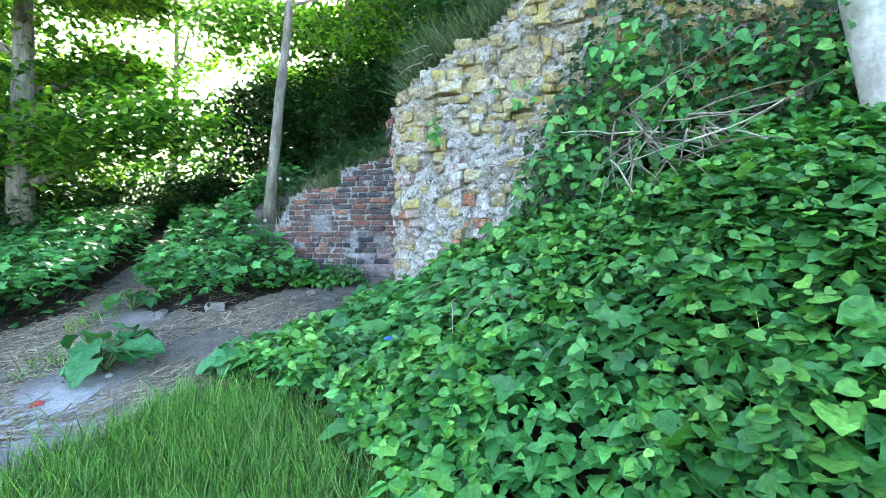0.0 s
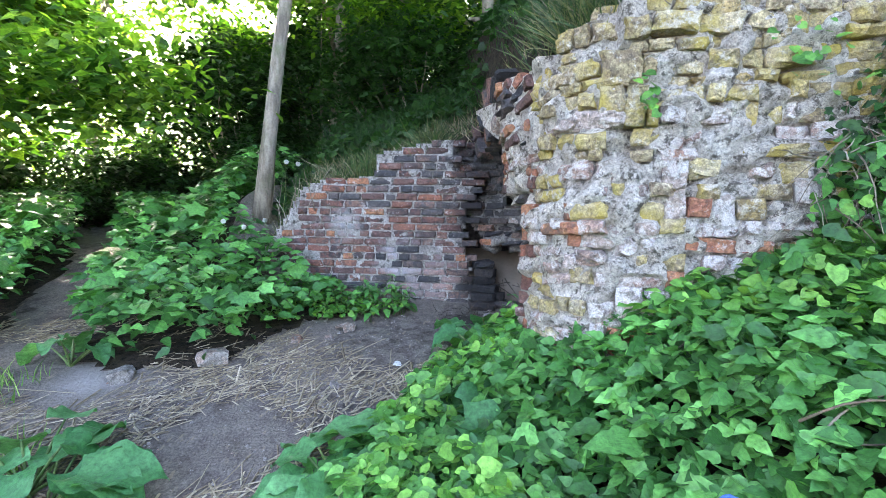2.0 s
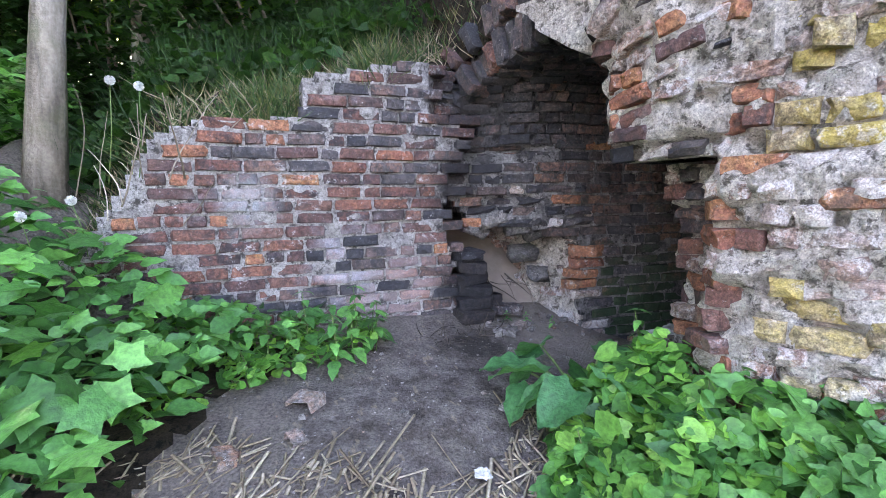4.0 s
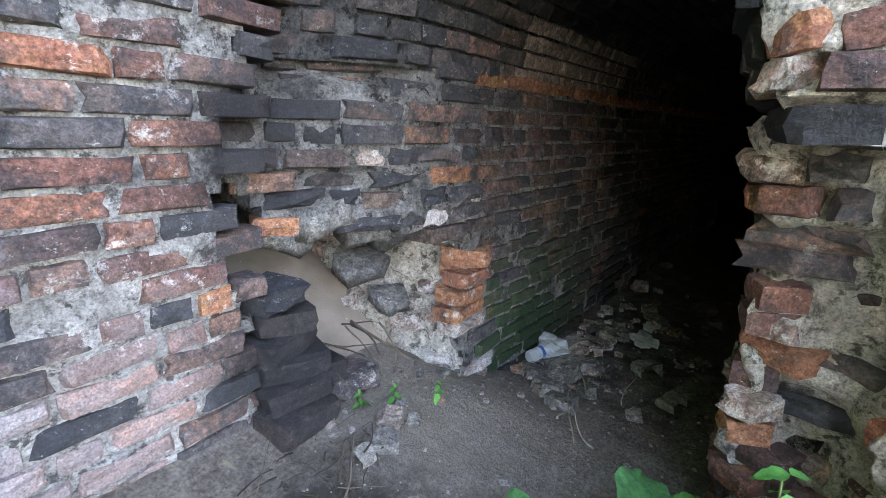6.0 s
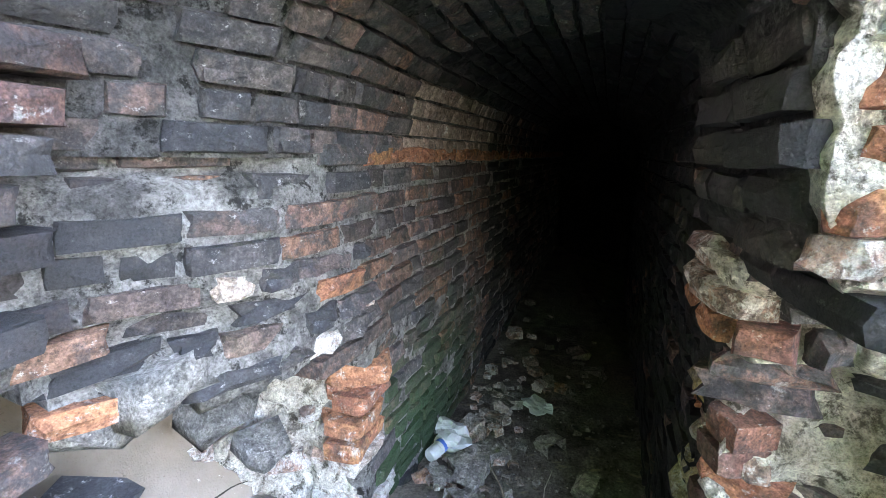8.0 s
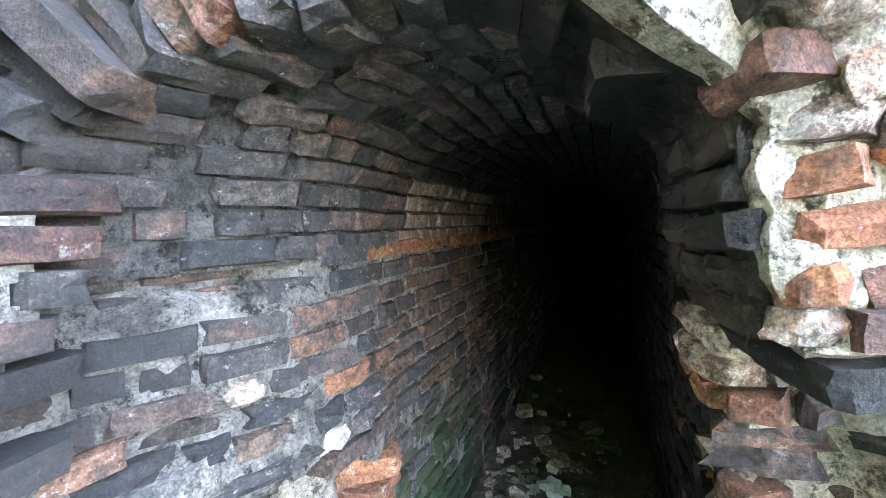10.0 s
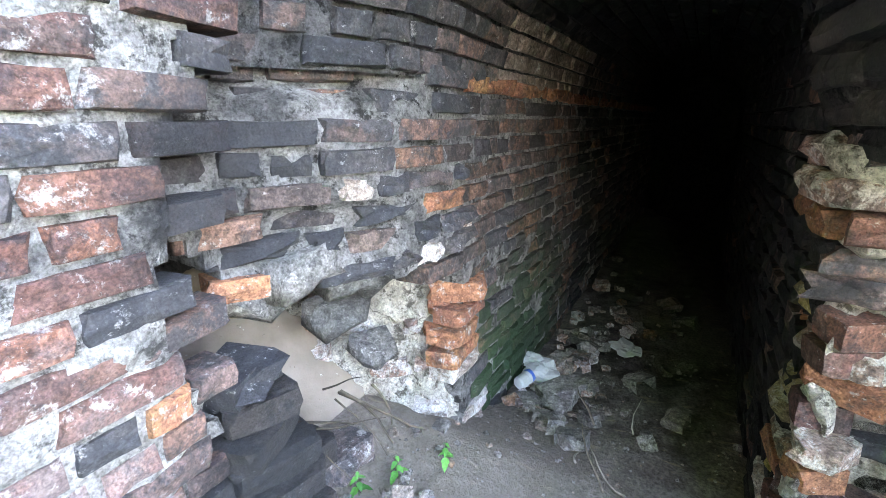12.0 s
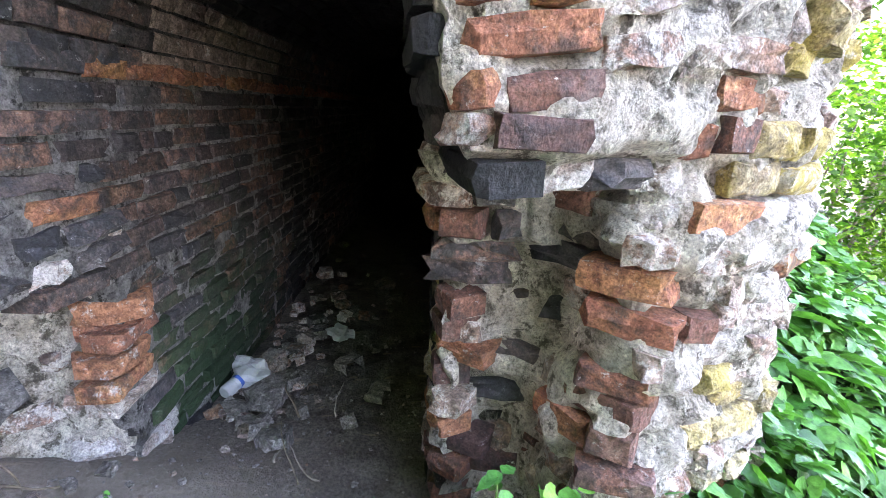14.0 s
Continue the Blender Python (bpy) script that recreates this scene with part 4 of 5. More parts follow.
def facing(n, up=0.35, toward=None, spread=0.75):
    """Leaf directions and leaf normals: tips droop outwards, faces turn to the light."""
    a = rng.uniform(0, 2 * math.pi, n)
    f = np.stack([np.cos(a), np.sin(a), rng.uniform(-0.7, 0.15, n)], 1)
    u = np.stack([rng.normal(0, spread, n), rng.normal(0, spread, n), np.full(n, up + 0.4)], 1)
    if toward is not None:
        f = f * 0.7 + np.asarray(toward) * 0.5
        u = u + np.asarray(toward) * 0.5
    return f, u


def humus(name, inside, box, label, step=0.09):
    x0, y0, x1, y1 = box
    sheet(name, list(np.arange(x0, x1, step)), list(np.arange(y0, y1, step)), lambda x, y: ground(x, y) + (0.014 + 0.012 * n2(x, y, 9) if inside(x, y) else -0.03), M_HUMUS, inside, label=label, category="soil", kind="structure")


def herb_layer(name, inside, top, box, density, size, template, tfaces, material, label, depth=0.22, group="", toward=None, spread=0.6, category="plants", base=None):
    """Leaves of a dense low growth: most of them at its upper surface."""
    x0, y0, x1, y1 = box
    n = int((x1 - x0) * (y1 - y0) * density)
    xs, ys = rng.uniform(x0, x1, n), rng.uniform(y0, y1, n)
    ok = np.array([inside(x, y) for x, y in zip(xs, ys)])
    xs, ys = xs[ok], ys[ok]
    n = len(xs)
    hs = np.array([top(x, y) for x, y in zip(xs, ys)])
    gs = np.array([(base or ground)(x, y) for x, y in zip(xs, ys)])
    tuft = np.array([n2(x, y, 3.1, 2) * 0.5 + n2(x, y, 8, 4) * 0.4 for x, y in zip(xs, ys)])
    zs = gs + np.maximum(0.03, hs * (1 + 0.45 * tuft) - rng.exponential(depth * 0.5, n) * np.clip(hs * 2, 0.3, 1.2))
    zs = np.maximum(zs, gs + 0.02)
    f, u = facing(n, toward=toward, spread=spread)
    s = size * rng.lognormal(0, 0.28, n)
    ob = swarm(name, template, tfaces, frames(np.stack([xs, ys, zs], 1), f, u, s), material)
    return tagged(ob, label, category, group, "stuff")


def edge_x(y):
    """Where the growth on the heap ends towards the trodden ground."""
    return lerp(y, [(-2, -1.6), (1.0, -1.5), (2.3, -1.36), (3.1, -1.28), (3.4, -1.15), (3.7, -0.85), (4.1, -0.65), (4.45, -0.48), (4.7, -0.2), (4.85, 0.1)])


def on_heap(x, y):
    if y > facade_y(x) - 0.02 and not (x < 0.02 and y < 4.6):
        return False
    if x < edge_x(y) + 0.15 * n2(x, y, 2.5):
        return False
    # room for the walker near the start
    return y > lerp(x, [(-1.4, 3.15), (-0.7, 2.8), (0, 2.3), (0.4, 1.55), (0.8, 0.95), (1.5, 0.5), (3, 0.3)]) + 0.15 * n2(x, y, 3)


def heap_top(x, y):
    return lerp(x - edge_x(y), [(0, 0.1), (0.3, 0.26), (0.7, 0.34), (3, 0.38)]) * (0.75 if y > 4 else 1)


S = (-0.3, -0.8, 0.2)
humus("leaf_mould", on_heap, (-1.5, 0.2, 4.6, 4.8), "dark leaf mould under the nettles on the heap")
herb_layer("nettle_bed", on_heap, heap_top, (-1.5, 0.2, 4.6, 4.8), 2000, 0.088, NETTLE, NETTLE_F, M_NETTLE, "dense dark green stinging nettles on the heap by the wall", toward=S)
herb_layer("bindweed_mat", lambda x, y: on_heap(x, y) and n2(x, y, 1.4, 5) > -0.25, lambda x, y: heap_top(x, y) + 0.05, (-1.5, 0.2, 4.6, 4.8), 1000, 0.06, ROUND, ROUND_F, M_BIND,
           "light green round-leaved bindweed climbing over the nettles", depth=0.1, toward=S)


def left_bed(x, y):
    if y > wing_y(x) - 0.1 and x > -2.5:
        return False
    path = abs(x - lerp(y, [(3.5, -2.8), (4.5, -3.3), (5.5, -3.75), (6.6, -4.1), (7.2, -4.45), (9, -5.6)]))
    if path < 0.28 + 0.1 * n2(x, y, 3):
        return False
    if x > lerp(y, [(4.2, -3.2), (5.5, -3.75), (7.2, -4.45), (9, -5.6)]) and y > 4.2:
        return y > lerp(x, [(-3.1, 4.55), (-2.6, 4.4), (-2.05, 4.45), (-1.75, 5.05), (-1.45, 5.45), (-0.9, 5.7), (-0.6, 5.8)]) + 0.08 * n2(x, y, 4)
    return x < lerp(y, [(2, -4.3), (3.8, -3.7), (4.6, -3.6), (5.7, -4.2)]) + 0.2 * n2(x, y, 2)


def left_top(x, y):
    return lerp(x, [(-6, 0.6), (-3.2, 0.5), (-2.4, 0.5), (-1.9, 0.34), (-1.5, 0.26), (-1.1, 0.2), (-0.5, 0.15)])


humus("leaf_mould", left_bed, (-8.0, 2.6, -0.5, 9), "dark leaf mould under the nettles beside the path", 0.12)
herb_layer("nettle_bed", left_bed, left_top, (-8.5, 2.6, -0.5, 10), 620, 0.1, NETTLE, NETTLE_F, M_NETTLE, "dark green nettles beside the path and wing wall", toward=(0.3, -0.7, 0.2))
herb_layer("seedling_patch", lambda x, y: left_bed(x, y) and n2(x, y, 0.8, 9) > -0.1 and x < -1.9, lambda x, y: left_top(x, y) + 0.08, (-5.5, 3.6, -1.4, 7), 70, 0.15, LOBED, LOBED_F, M_NETTLE,
           "broad lobed maple seedlings among the nettles", depth=0.1, toward=(0.3, -0.7, 0.2))


def grass(name, inside, box, density, length, label, zfn=ground, lean=0.35, material=None):
    x0, y0, x1, y1 = box
    n = int((x1 - x0) * (y1 - y0) * density)
    xs, ys = rng.uniform(x0, x1, n), rng.uniform(y0, y1, n)
    ok = np.array([inside(x, y) for x, y in zip(xs, ys)])
    xs, ys = xs[ok], ys[ok]
    n = len(xs)
    zs = np.array([zfn(x, y) for x, y in zip(xs, ys)])
    f = np.stack([rng.normal(0, lean, n), rng.normal(0, lean, n), np.ones(n)], 1)
    a = rng.uniform(0, 2 * math.pi, n)
    u = np.stack([np.cos(a), np.sin(a), np.zeros(n)], 1)
    s = length * rng.lognormal(0, 0.3, n)
    sz = np.stack([np.full(n, 0.3), s, s], 1)
    return tagged(swarm(name, BLADE, BLADE_F, frames(np.stack([xs, ys, zs - 0.01], 1), f, u, sz), material or M_GRASS), label, "grass", kind="stuff")


grass("grass_tuft", lambda x, y: x > (edge_x(y) - 0.3 if y < 2.2 else edge_x(y) - 0.12) + 0.35 * n2(x, y, 1.6) and y > -0.5 + 0.6 * n2(x, y, 1.1, 4) and y < lerp(x, [(-1.4, 2.95), (-0.7, 2.85), (0, 2.45), (0.4, 1.8), (1.2, 1.0)]) + 0.2 * n2(x, y, 2), (-2.2, -1.2, 1.8, 3.2), 3800, 0.19, "long soft green grass at the edge of the nettles")
grass("bank_grass", lambda x, y: 0.0 < y - front_y(x) < 0.55, (-2.4, 2.4, 3.0, 7), 1500, 0.17, "tufts of grass overhanging the wall tops", zfn=bank, lean=0.9, material=M_BANKGRASS)
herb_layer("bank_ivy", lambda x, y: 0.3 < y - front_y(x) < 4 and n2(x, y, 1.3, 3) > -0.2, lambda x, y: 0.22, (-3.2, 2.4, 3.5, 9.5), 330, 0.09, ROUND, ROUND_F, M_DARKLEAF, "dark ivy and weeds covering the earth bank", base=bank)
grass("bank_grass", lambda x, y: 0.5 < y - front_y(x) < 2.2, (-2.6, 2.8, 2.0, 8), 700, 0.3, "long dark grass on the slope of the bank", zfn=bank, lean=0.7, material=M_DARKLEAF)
grass("dry_grass", lambda x, y: -0.02 < y - front_y(x) < 0.5, (-2.4, 2.4, 3.0, 7), 800, 0.16, "dry yellowed grass on the wall tops", zfn=bank, lean=1.0, material=M_STRAW)
grass("meadow_grass", lambda x, y: n2(x, y, 0.7, 6) + 0.5 * n2(x, y, 2.3, 6) > lerp(abs(x + 2.6), [(0.6, 0.6), (1.6, 0.1), (3, -0.3)]) and not (x > -1.9 and y > -0.4 and x < 1.6) and y < 2.6 + n2(x, y, 0.8, 3), (-11, -9, 7, 3.4), 170, 0.24,
      "loose meadow grass around the clearing", lean=0.5)
grass("path_grass", lambda x, y: n2(x, y, 1.7, 6) > 0.25 and left_bed(x, y) is False and x < -1.2, (-4.5, 1.6, -1.2, 4.6), 500, 0.12, "sparse short grass on the trodden ground")

# litter
n = 17000
xs, ys = rng.uniform(-4.4, 0.0, n), rng.uniform(1.2, 5.6, n)
keep = np.array([n2(x, y, 1.2, 3) > -0.15 and not (y > 4.75 and x > -1.5) for x, y in zip(xs, ys)])
xs, ys = xs[keep], ys[keep]
n = len(xs)
a = rng.normal(0.6, 0.7, n)
pts = np.stack([xs, ys, [ground(x, y) + 0.004 for x, y in zip(xs, ys)]], 1)
f = np.stack([np.cos(a), np.sin(a), 0.26 * np.sin(a) + rng.normal(0, 0.06, n)], 1)
l = rng.lognormal(-2.6, 0.6, n)
tagged(swarm("straw_litter", STRAW, STRAW_F, frames(pts, f, np.tile((0, 0, 1.0), (n, 1)), np.stack([rng.uniform(0.12, 0.4, n), l, np.full(n, 0.1)], 1)), M_STRAW), "dry straw and stalks strewn on the soil", "straw", kind="stuff")


# ---------------------------------------------------------------- trees and shrubs
def limb_line(r, start, way, length, r0, r1, bend=0.25, n=7):
    pts, rad = [], []
    p, d = Vector(start), Vector(way).normalized()
    for k in range(n):
        pts.append(p.copy())
        rad.append(r0 + (r1 - r0) * k / (n - 1))
        d = (d + Vector((r.gauss(0, bend), r.gauss(0, bend), r.gauss(0.03, bend)) ) * 0.35).normalized()
        p = p + d * (length / (n - 1))
    return pts, rad


def tree(name, label, x, y, z, height, radius, lean=(0, 0), crown=(2.0, 3.0), leaves=9000, clumps=90, size=0.1, seed=1, material=None, trunkmat=None, limbs=9, spread=(1, 1)):
    """A tapered trunk, limbs and a loose crown of leaf clumps with gaps. crown: from which height, with which radius."""
    r = random.Random(seed)
    g = np.random.default_rng(seed)
    root = tagged(new(name), label, "tree")
    root.location = (x, y, z)
    trunk = [(lean[0] * (k / 8) ** 1.0 + r.gauss(0, 0.012), lean[1] * k / 8 + r.gauss(0, 0.012), -0.15 + height * k / 8) for k in range(9)]
    rad = [radius * (1.25 if k == 0 else 1.0) * (1 - 0.8 * (k / 8) ** 1.2) for k in range(9)]
    bole = tubes("trunk", [(trunk, rad)], trunkmat or M_BARK, root, sides=10)
    lines, tips = [], []
    for k in range(limbs):
        h = crown[0] + (height - crown[0]) * (k + 0.3) / limbs
        q = h / height
        base = Vector((lean[0] * q, lean[1] * q, h))
        a = k * 2.4 + r.uniform(-0.4, 0.4)
        ln = crown[1] * (1.1 - 0.55 * abs(q - 0.5)) * r.uniform(0.75, 1.05)
        pts, rd = limb_line(r, base, (math.cos(a) * spread[0], math.sin(a) * spread[1], r.uniform(0.1, 0.5)), ln, radius * 0.42, 0.012)
        lines.append((pts, rd))
        tips += pts[2:]
        for j in (3, 4, 5):
            a2 = a + r.choice((-1, 1)) * r.uniform(0.5, 1.2)
            p2, r2 = limb_line(r, pts[j], (math.cos(a2), math.sin(a2), r.uniform(-0.2, 0.4)), ln * 0.5, radius * 0.16, 0.006)
            lines.append((p2, r2))
            tips += p2[2:]
    tubes("branch", lines, trunkmat or M_BARK, bole, sides=5)
    cent = np.array([tips[r.randrange(len(tips))] for _ in range(clumps)]) + g.normal(0, 0.16, (clumps, 3))
    per = leaves // clumps
    flat = g.normal(0, 1, (clumps, per, 3)) * np.array([0.34, 0.34, 0.15]) * (crown[1] / 2.4)
    pts = (cent[:, None, :] + flat).reshape(-1, 3)
    n = len(pts)
    a = g.uniform(0, 2 * math.pi, n)
    f = np.stack([np.cos(a), np.sin(a), g.uniform(-0.8, 0.2, n)], 1)
    u = np.stack([g.normal(0, 0.5, n), g.normal(0, 0.5, n), np.ones(n)], 1)
    swarm("crown", TREEL, TREEL_F, frames(pts, f, u, size * g.lognormal(0, 0.25, n)), material or M_TREELEAF, root)
    return root


def shrub(name, label, x, y, z, rx, ry, h, leaves, size, seed, material=None):
    """Many stems from the ground and leaf clumps out to an uneven edge."""
    r = random.Random(seed)
    g = np.random.default_rng(seed)
    root = tagged(new(name), label, "shrub")
    root.location = (x, y, z)
    lines, tips = [], []
    for k in range(14):
        a = r.uniform(0, 6.28)
        q = r.uniform(0.2, 1)
        pts, rd = limb_line(r, (0.25 * rx * math.cos(a) * q, 0.25 * ry * math.sin(a) * q, -0.1), (0.6 * q * rx * math.cos(a) / h * 2, 0.6 * q * ry * math.sin(a) / h * 2, 1), h * r.uniform(0.7, 1.0), 0.03, 0.006)
        lines.append((pts, rd))
        tips += pts[2:]
    tubes("stem", lines, M_BARK, root, sides=5)
    clumps = max(30, leaves // 90)
    v = g.normal(0, 1, (clumps, 3))
    v /= np.linalg.norm(v, axis=1, keepdims=True)
    cent = v * (g.uniform(0.55, 1.0, (clumps, 1)) ** 0.6) * np.array([rx, ry, h * 0.52]) + np.array([0, 0, h * 0.5])
    pts = (cent[:, None, :] + g.normal(0, 1, (clumps, leaves // clumps, 3)) * np.array([0.26, 0.26, 0.15])).reshape(-1, 3)
    pts = pts[pts[:, 2] > 0]
    n = len(pts)
    a = g.uniform(0, 2 * math.pi, n)
    f = np.stack([np.cos(a), np.sin(a), g.uniform(-0.8, 0.2, n)], 1)
    u = np.stack([g.normal(0, 0.5, n), g.normal(0, 0.5, n), np.ones(n)], 1)
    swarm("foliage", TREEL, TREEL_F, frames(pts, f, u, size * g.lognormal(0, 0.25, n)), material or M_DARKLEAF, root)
    return root


tree("young_tree", "slender young tree with grey bark on the bank", -2.32, 6.42, 2.05, 7.5, 0.085, (0.75, 0.1), (2.9, 1.8), 4200, 60, 0.1, 3, limbs=10)
tree("old_tree", "pale smooth trunk standing before the stone wall", 3.22, 2.1, 1.0, 6.5, 0.15, (-1.6, 0.2), (4.0, 2.0), 5000, 60, 0.1, 4, trunkmat=M_BARK_PALE, limbs=6)
tree("broad_tree", "leafy broad tree shading the path", -6.45, 6.6, 1.1, 8.5, 0.2, (0.1, 0.2), (1.2, 2.75), 46000, 430, 0.14, 5, limbs=14)
tree("broad_tree", "leafy broad tree at the edge of the clearing", -9.37, 5.80, 0.8, 9.0, 0.22, (0.3, 0.0), (1.0, 3.0), 30000, 300, 0.15, 6, limbs=14)
tree("broad_tree", "tall broad tree beyond the path", -10.2, 9.4, 1.6, 9.5, 0.24, (0.0, 0.0), (1.0, 3.0), 24000, 260, 0.15, 7, limbs=14)
tree("broad_tree", "tree with sunlit leaves behind the bank", -0.85, 9.98, 3.6, 6.5, 0.14, (0.1, -0.3), (0.6, 2.6), 19000, 240, 0.12, 8, limbs=14)
tree("broad_tree", "tree with sunlit leaves on the hill", 1.97, 8.42, 4.6, 6.0, 0.14, (-0.3, -0.2), (0.6, 2.6), 17000, 220, 0.12, 9, limbs=13)
tree("broad_tree", "leafy tree crowning the ruined wall", 4.6, 6.5, 4.8, 6.0, 0.16, (-0.4, -0.2), (0.8, 2.6), 12000, 130, 0.12, 10, limbs=12)
tree("broad_tree", "leafy tree with bright leaves behind the young tree", -1.9, 9.0, 2.7, 7.0, 0.12, (0.2, 0.1), (0.8, 2.3), 17000, 260, 0.11, 21, limbs=14)
tree("broad_tree", "leafy tree leaning over the bank", 0.3, 7.6, 3.9, 5.0, 0.1, (0.1, -0.2), (0.3, 1.9), 13000, 180, 0.1, 22, limbs=12)
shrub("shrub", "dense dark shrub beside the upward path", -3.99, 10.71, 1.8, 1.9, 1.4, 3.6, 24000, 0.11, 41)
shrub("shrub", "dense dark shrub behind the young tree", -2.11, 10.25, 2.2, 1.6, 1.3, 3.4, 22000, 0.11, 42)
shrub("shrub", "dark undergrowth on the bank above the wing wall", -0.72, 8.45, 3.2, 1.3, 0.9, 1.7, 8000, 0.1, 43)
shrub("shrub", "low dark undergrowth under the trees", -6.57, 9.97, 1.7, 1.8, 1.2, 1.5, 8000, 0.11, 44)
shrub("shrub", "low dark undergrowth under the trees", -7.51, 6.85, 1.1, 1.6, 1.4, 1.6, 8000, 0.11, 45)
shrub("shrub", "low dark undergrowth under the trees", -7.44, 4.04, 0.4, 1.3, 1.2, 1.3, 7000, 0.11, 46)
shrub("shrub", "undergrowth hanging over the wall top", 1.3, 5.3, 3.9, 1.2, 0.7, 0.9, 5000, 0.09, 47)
# two dark hedges added to stand for the black shade under the trees
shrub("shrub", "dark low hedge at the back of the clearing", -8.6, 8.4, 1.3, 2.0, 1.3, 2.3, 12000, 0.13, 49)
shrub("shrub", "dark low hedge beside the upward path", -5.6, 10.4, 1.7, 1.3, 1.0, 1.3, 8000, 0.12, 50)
tree("broad_tree", "thin tree with open leafy branches far up the path", -8.3, 13.2, 2.2, 8.0, 0.15, (0.3, 0.0), (1.8, 2.6), 9000, 150, 0.14, 23, limbs=12)
shrub("far_thicket", "sunlit thicket in the distance beyond the path", -9.01, 16.11, 2.6, 4.0, 1.5, 2.0, 8000, 0.16, 48, M_TREELEAF)
tree("broad_tree", "tall tree behind the dark shrubs", -3.45, 14.85, 2.4, 8.5, 0.2, (0.2, 0.0), (1.5, 3.2), 24000, 240, 0.15, 11, limbs=14)
tree("broad_tree", "tall tree behind the bank", 0.09, 13.85, 4.5, 8.0, 0.2, (0.2, 0.0), (1.0, 3.2), 20000, 200, 0.15, 12, limbs=14)
shrub("shrub", "bright green undergrowth beside the heap", 3.4, -0.6, 0.2, 1.0, 1.0, 2.6, 8000, 0.09, 51, M_TREELEAF)
shrub("shrub", "bright green undergrowth beside the heap", 2.6, -2.6, -0.3, 1.3, 1.0, 2.8, 8000, 0.1, 52, M_TREELEAF)
shrub("shrub", "bright green undergrowth beside the heap", 5.2, 0.3, 0.9, 1.3, 1.0, 2.2, 6000, 0.1, 53, M_TREELEAF)
tree("broad_tree", "sunlit tree beyond the heap", 5.5, -4.5, -0.5, 7.5, 0.16, (0, 0.3), (1.2, 2.6), 14000, 150, 0.13, 13, limbs=12)
shrub("tall_shrub", "tall dense shrub closing the far side of the clearing", -10.0, 9.2, 1.6, 1.6, 1.5, 4.4, 12000, 0.16, 61)
shrub("tall_shrub", "tall dense shrub closing the far side of the clearing", -10.8, 7.6, 1.2, 2.0, 1.6, 5.0, 12000, 0.16, 62)
shrub("tall_shrub", "tall dense shrub behind the dark hedge", -4.2, 13.0, 2.2, 1.5, 1.3, 4.2, 13000, 0.15, 63)
shrub("tall_shrub", "tall dense shrub on the hill", -0.9, 11.6, 4.4, 2.0, 1.2, 4.2, 12000, 0.14, 64)

# ---------------------------------------------------------------- single plants
def burdock_leaf(seed, fold=0.18):
    """A big heart-shaped leaf with a ruffled rim, one unit long along +y."""
    r = random.Random(seed)
    verts, faces = [], []
    nu, nv = 8, 12
    ph = r.uniform(0, 6)
    for j in range(nv + 1):
        v = j / nv
        half = 0.42 * math.sin(math.pi * min(1, v * 0.86 + 0.16)) ** 0.7 * (1 - 0.35 * v) * 1.25 if v < 0.999 else 0.0
        for i in range(nu + 1):
            u = 2 * i / nu - 1
            ruffle = 0.06 * abs(u) ** 2 * math.sin(15 * v + ph + 2 * u) + 0.012 * (1 if (j + abs(i - nu // 2)) % 2 else -1) * (1 - abs(u)) + 0.02 * math.exp(-(u / 0.12) ** 2)
            verts.append((u * half, v - (0.14 * abs(u) ** 1.5 if v < 0.3 else 0) * (1 - v / 0.3 if v < 0.3 else 0), fold * abs(u) * half * 2 - 0.28 * v * v + ruffle))
    for j in range(nv):
        for i in range(nu):
            q = j * (nu + 1) + i
            faces.append((q, q + 1, q + nu + 2, q + nu + 1))
    me = bpy.data.meshes.new("leaf")
    me.from_pydata(verts, [], faces)
    me.polygons.foreach_set("use_smooth", [True] * len(me.polygons))
    me.materials.append(M_BURDOCK)
    me.update()
    return me


BURDOCK = [burdock_leaf(k) for k in range(5)]


def butterbur(x, y, count, size, height, seed, label, lean=(0, 0)):
    r = random.Random(seed)
    z = ground(x, y)
    root = tagged(new("butterbur"), label, "plant", "butterbur plants")
    root.location = (x, y, z)
    for k in range(count):
        a = 2.4 * k + r.uniform(-0.5, 0.5)
        ln = height * r.uniform(0.6, 1.1)
        out = r.uniform(0.05, 0.22) + 0.1 * (k / count)
        tip = Vector((out * math.cos(a) + lean[0], out * math.sin(a) + lean[1], ln))
        pts = [tip * q + Vector((0, 0, 0.25 * ln * math.sin(math.pi * q))) * 0.3 for q in (0, 0.33, 0.66, 1)]
        v, f = tube(pts, [0.009, 0.008, 0.007, 0.005], 5)
        stalk = raw("stalk", v, f, M_STEM, root, smooth=True)
        leaf = new("leaf", BURDOCK[k % 5])
        s = size * r.uniform(0.65, 1.15)
        leaf.matrix_basis = Matrix.Translation(tip) @ Matrix.Rotation(a - math.pi / 2, 4, "Z") @ Matrix.Rotation(radians(r.uniform(-30, 15)), 4, "X") @ Matrix.Rotation(radians(r.uniform(-20, 20)), 4, "Y") @ Matrix.Scale(s, 4)
        leaf.parent = stalk
    return root


butterbur(-0.1, 4.62, 11, 0.23, 0.24, 21, "large pale green butterbur plant beside the tunnel mouth", (-0.06, 0.05))
butterbur(-0.2, 4.4, 7, 0.22, 0.2, 2, "butterbur with broad leaves at the foot of the pier")
butterbur(-0.62, 3.4, 12, 0.3, 0.28, 3, "spreading butterbur with grey-green crinkled leaves")
butterbur(-1.0, 3.2, 10, 0.27, 0.24, 4, "low butterbur with crinkled leaves at the edge of the soil")
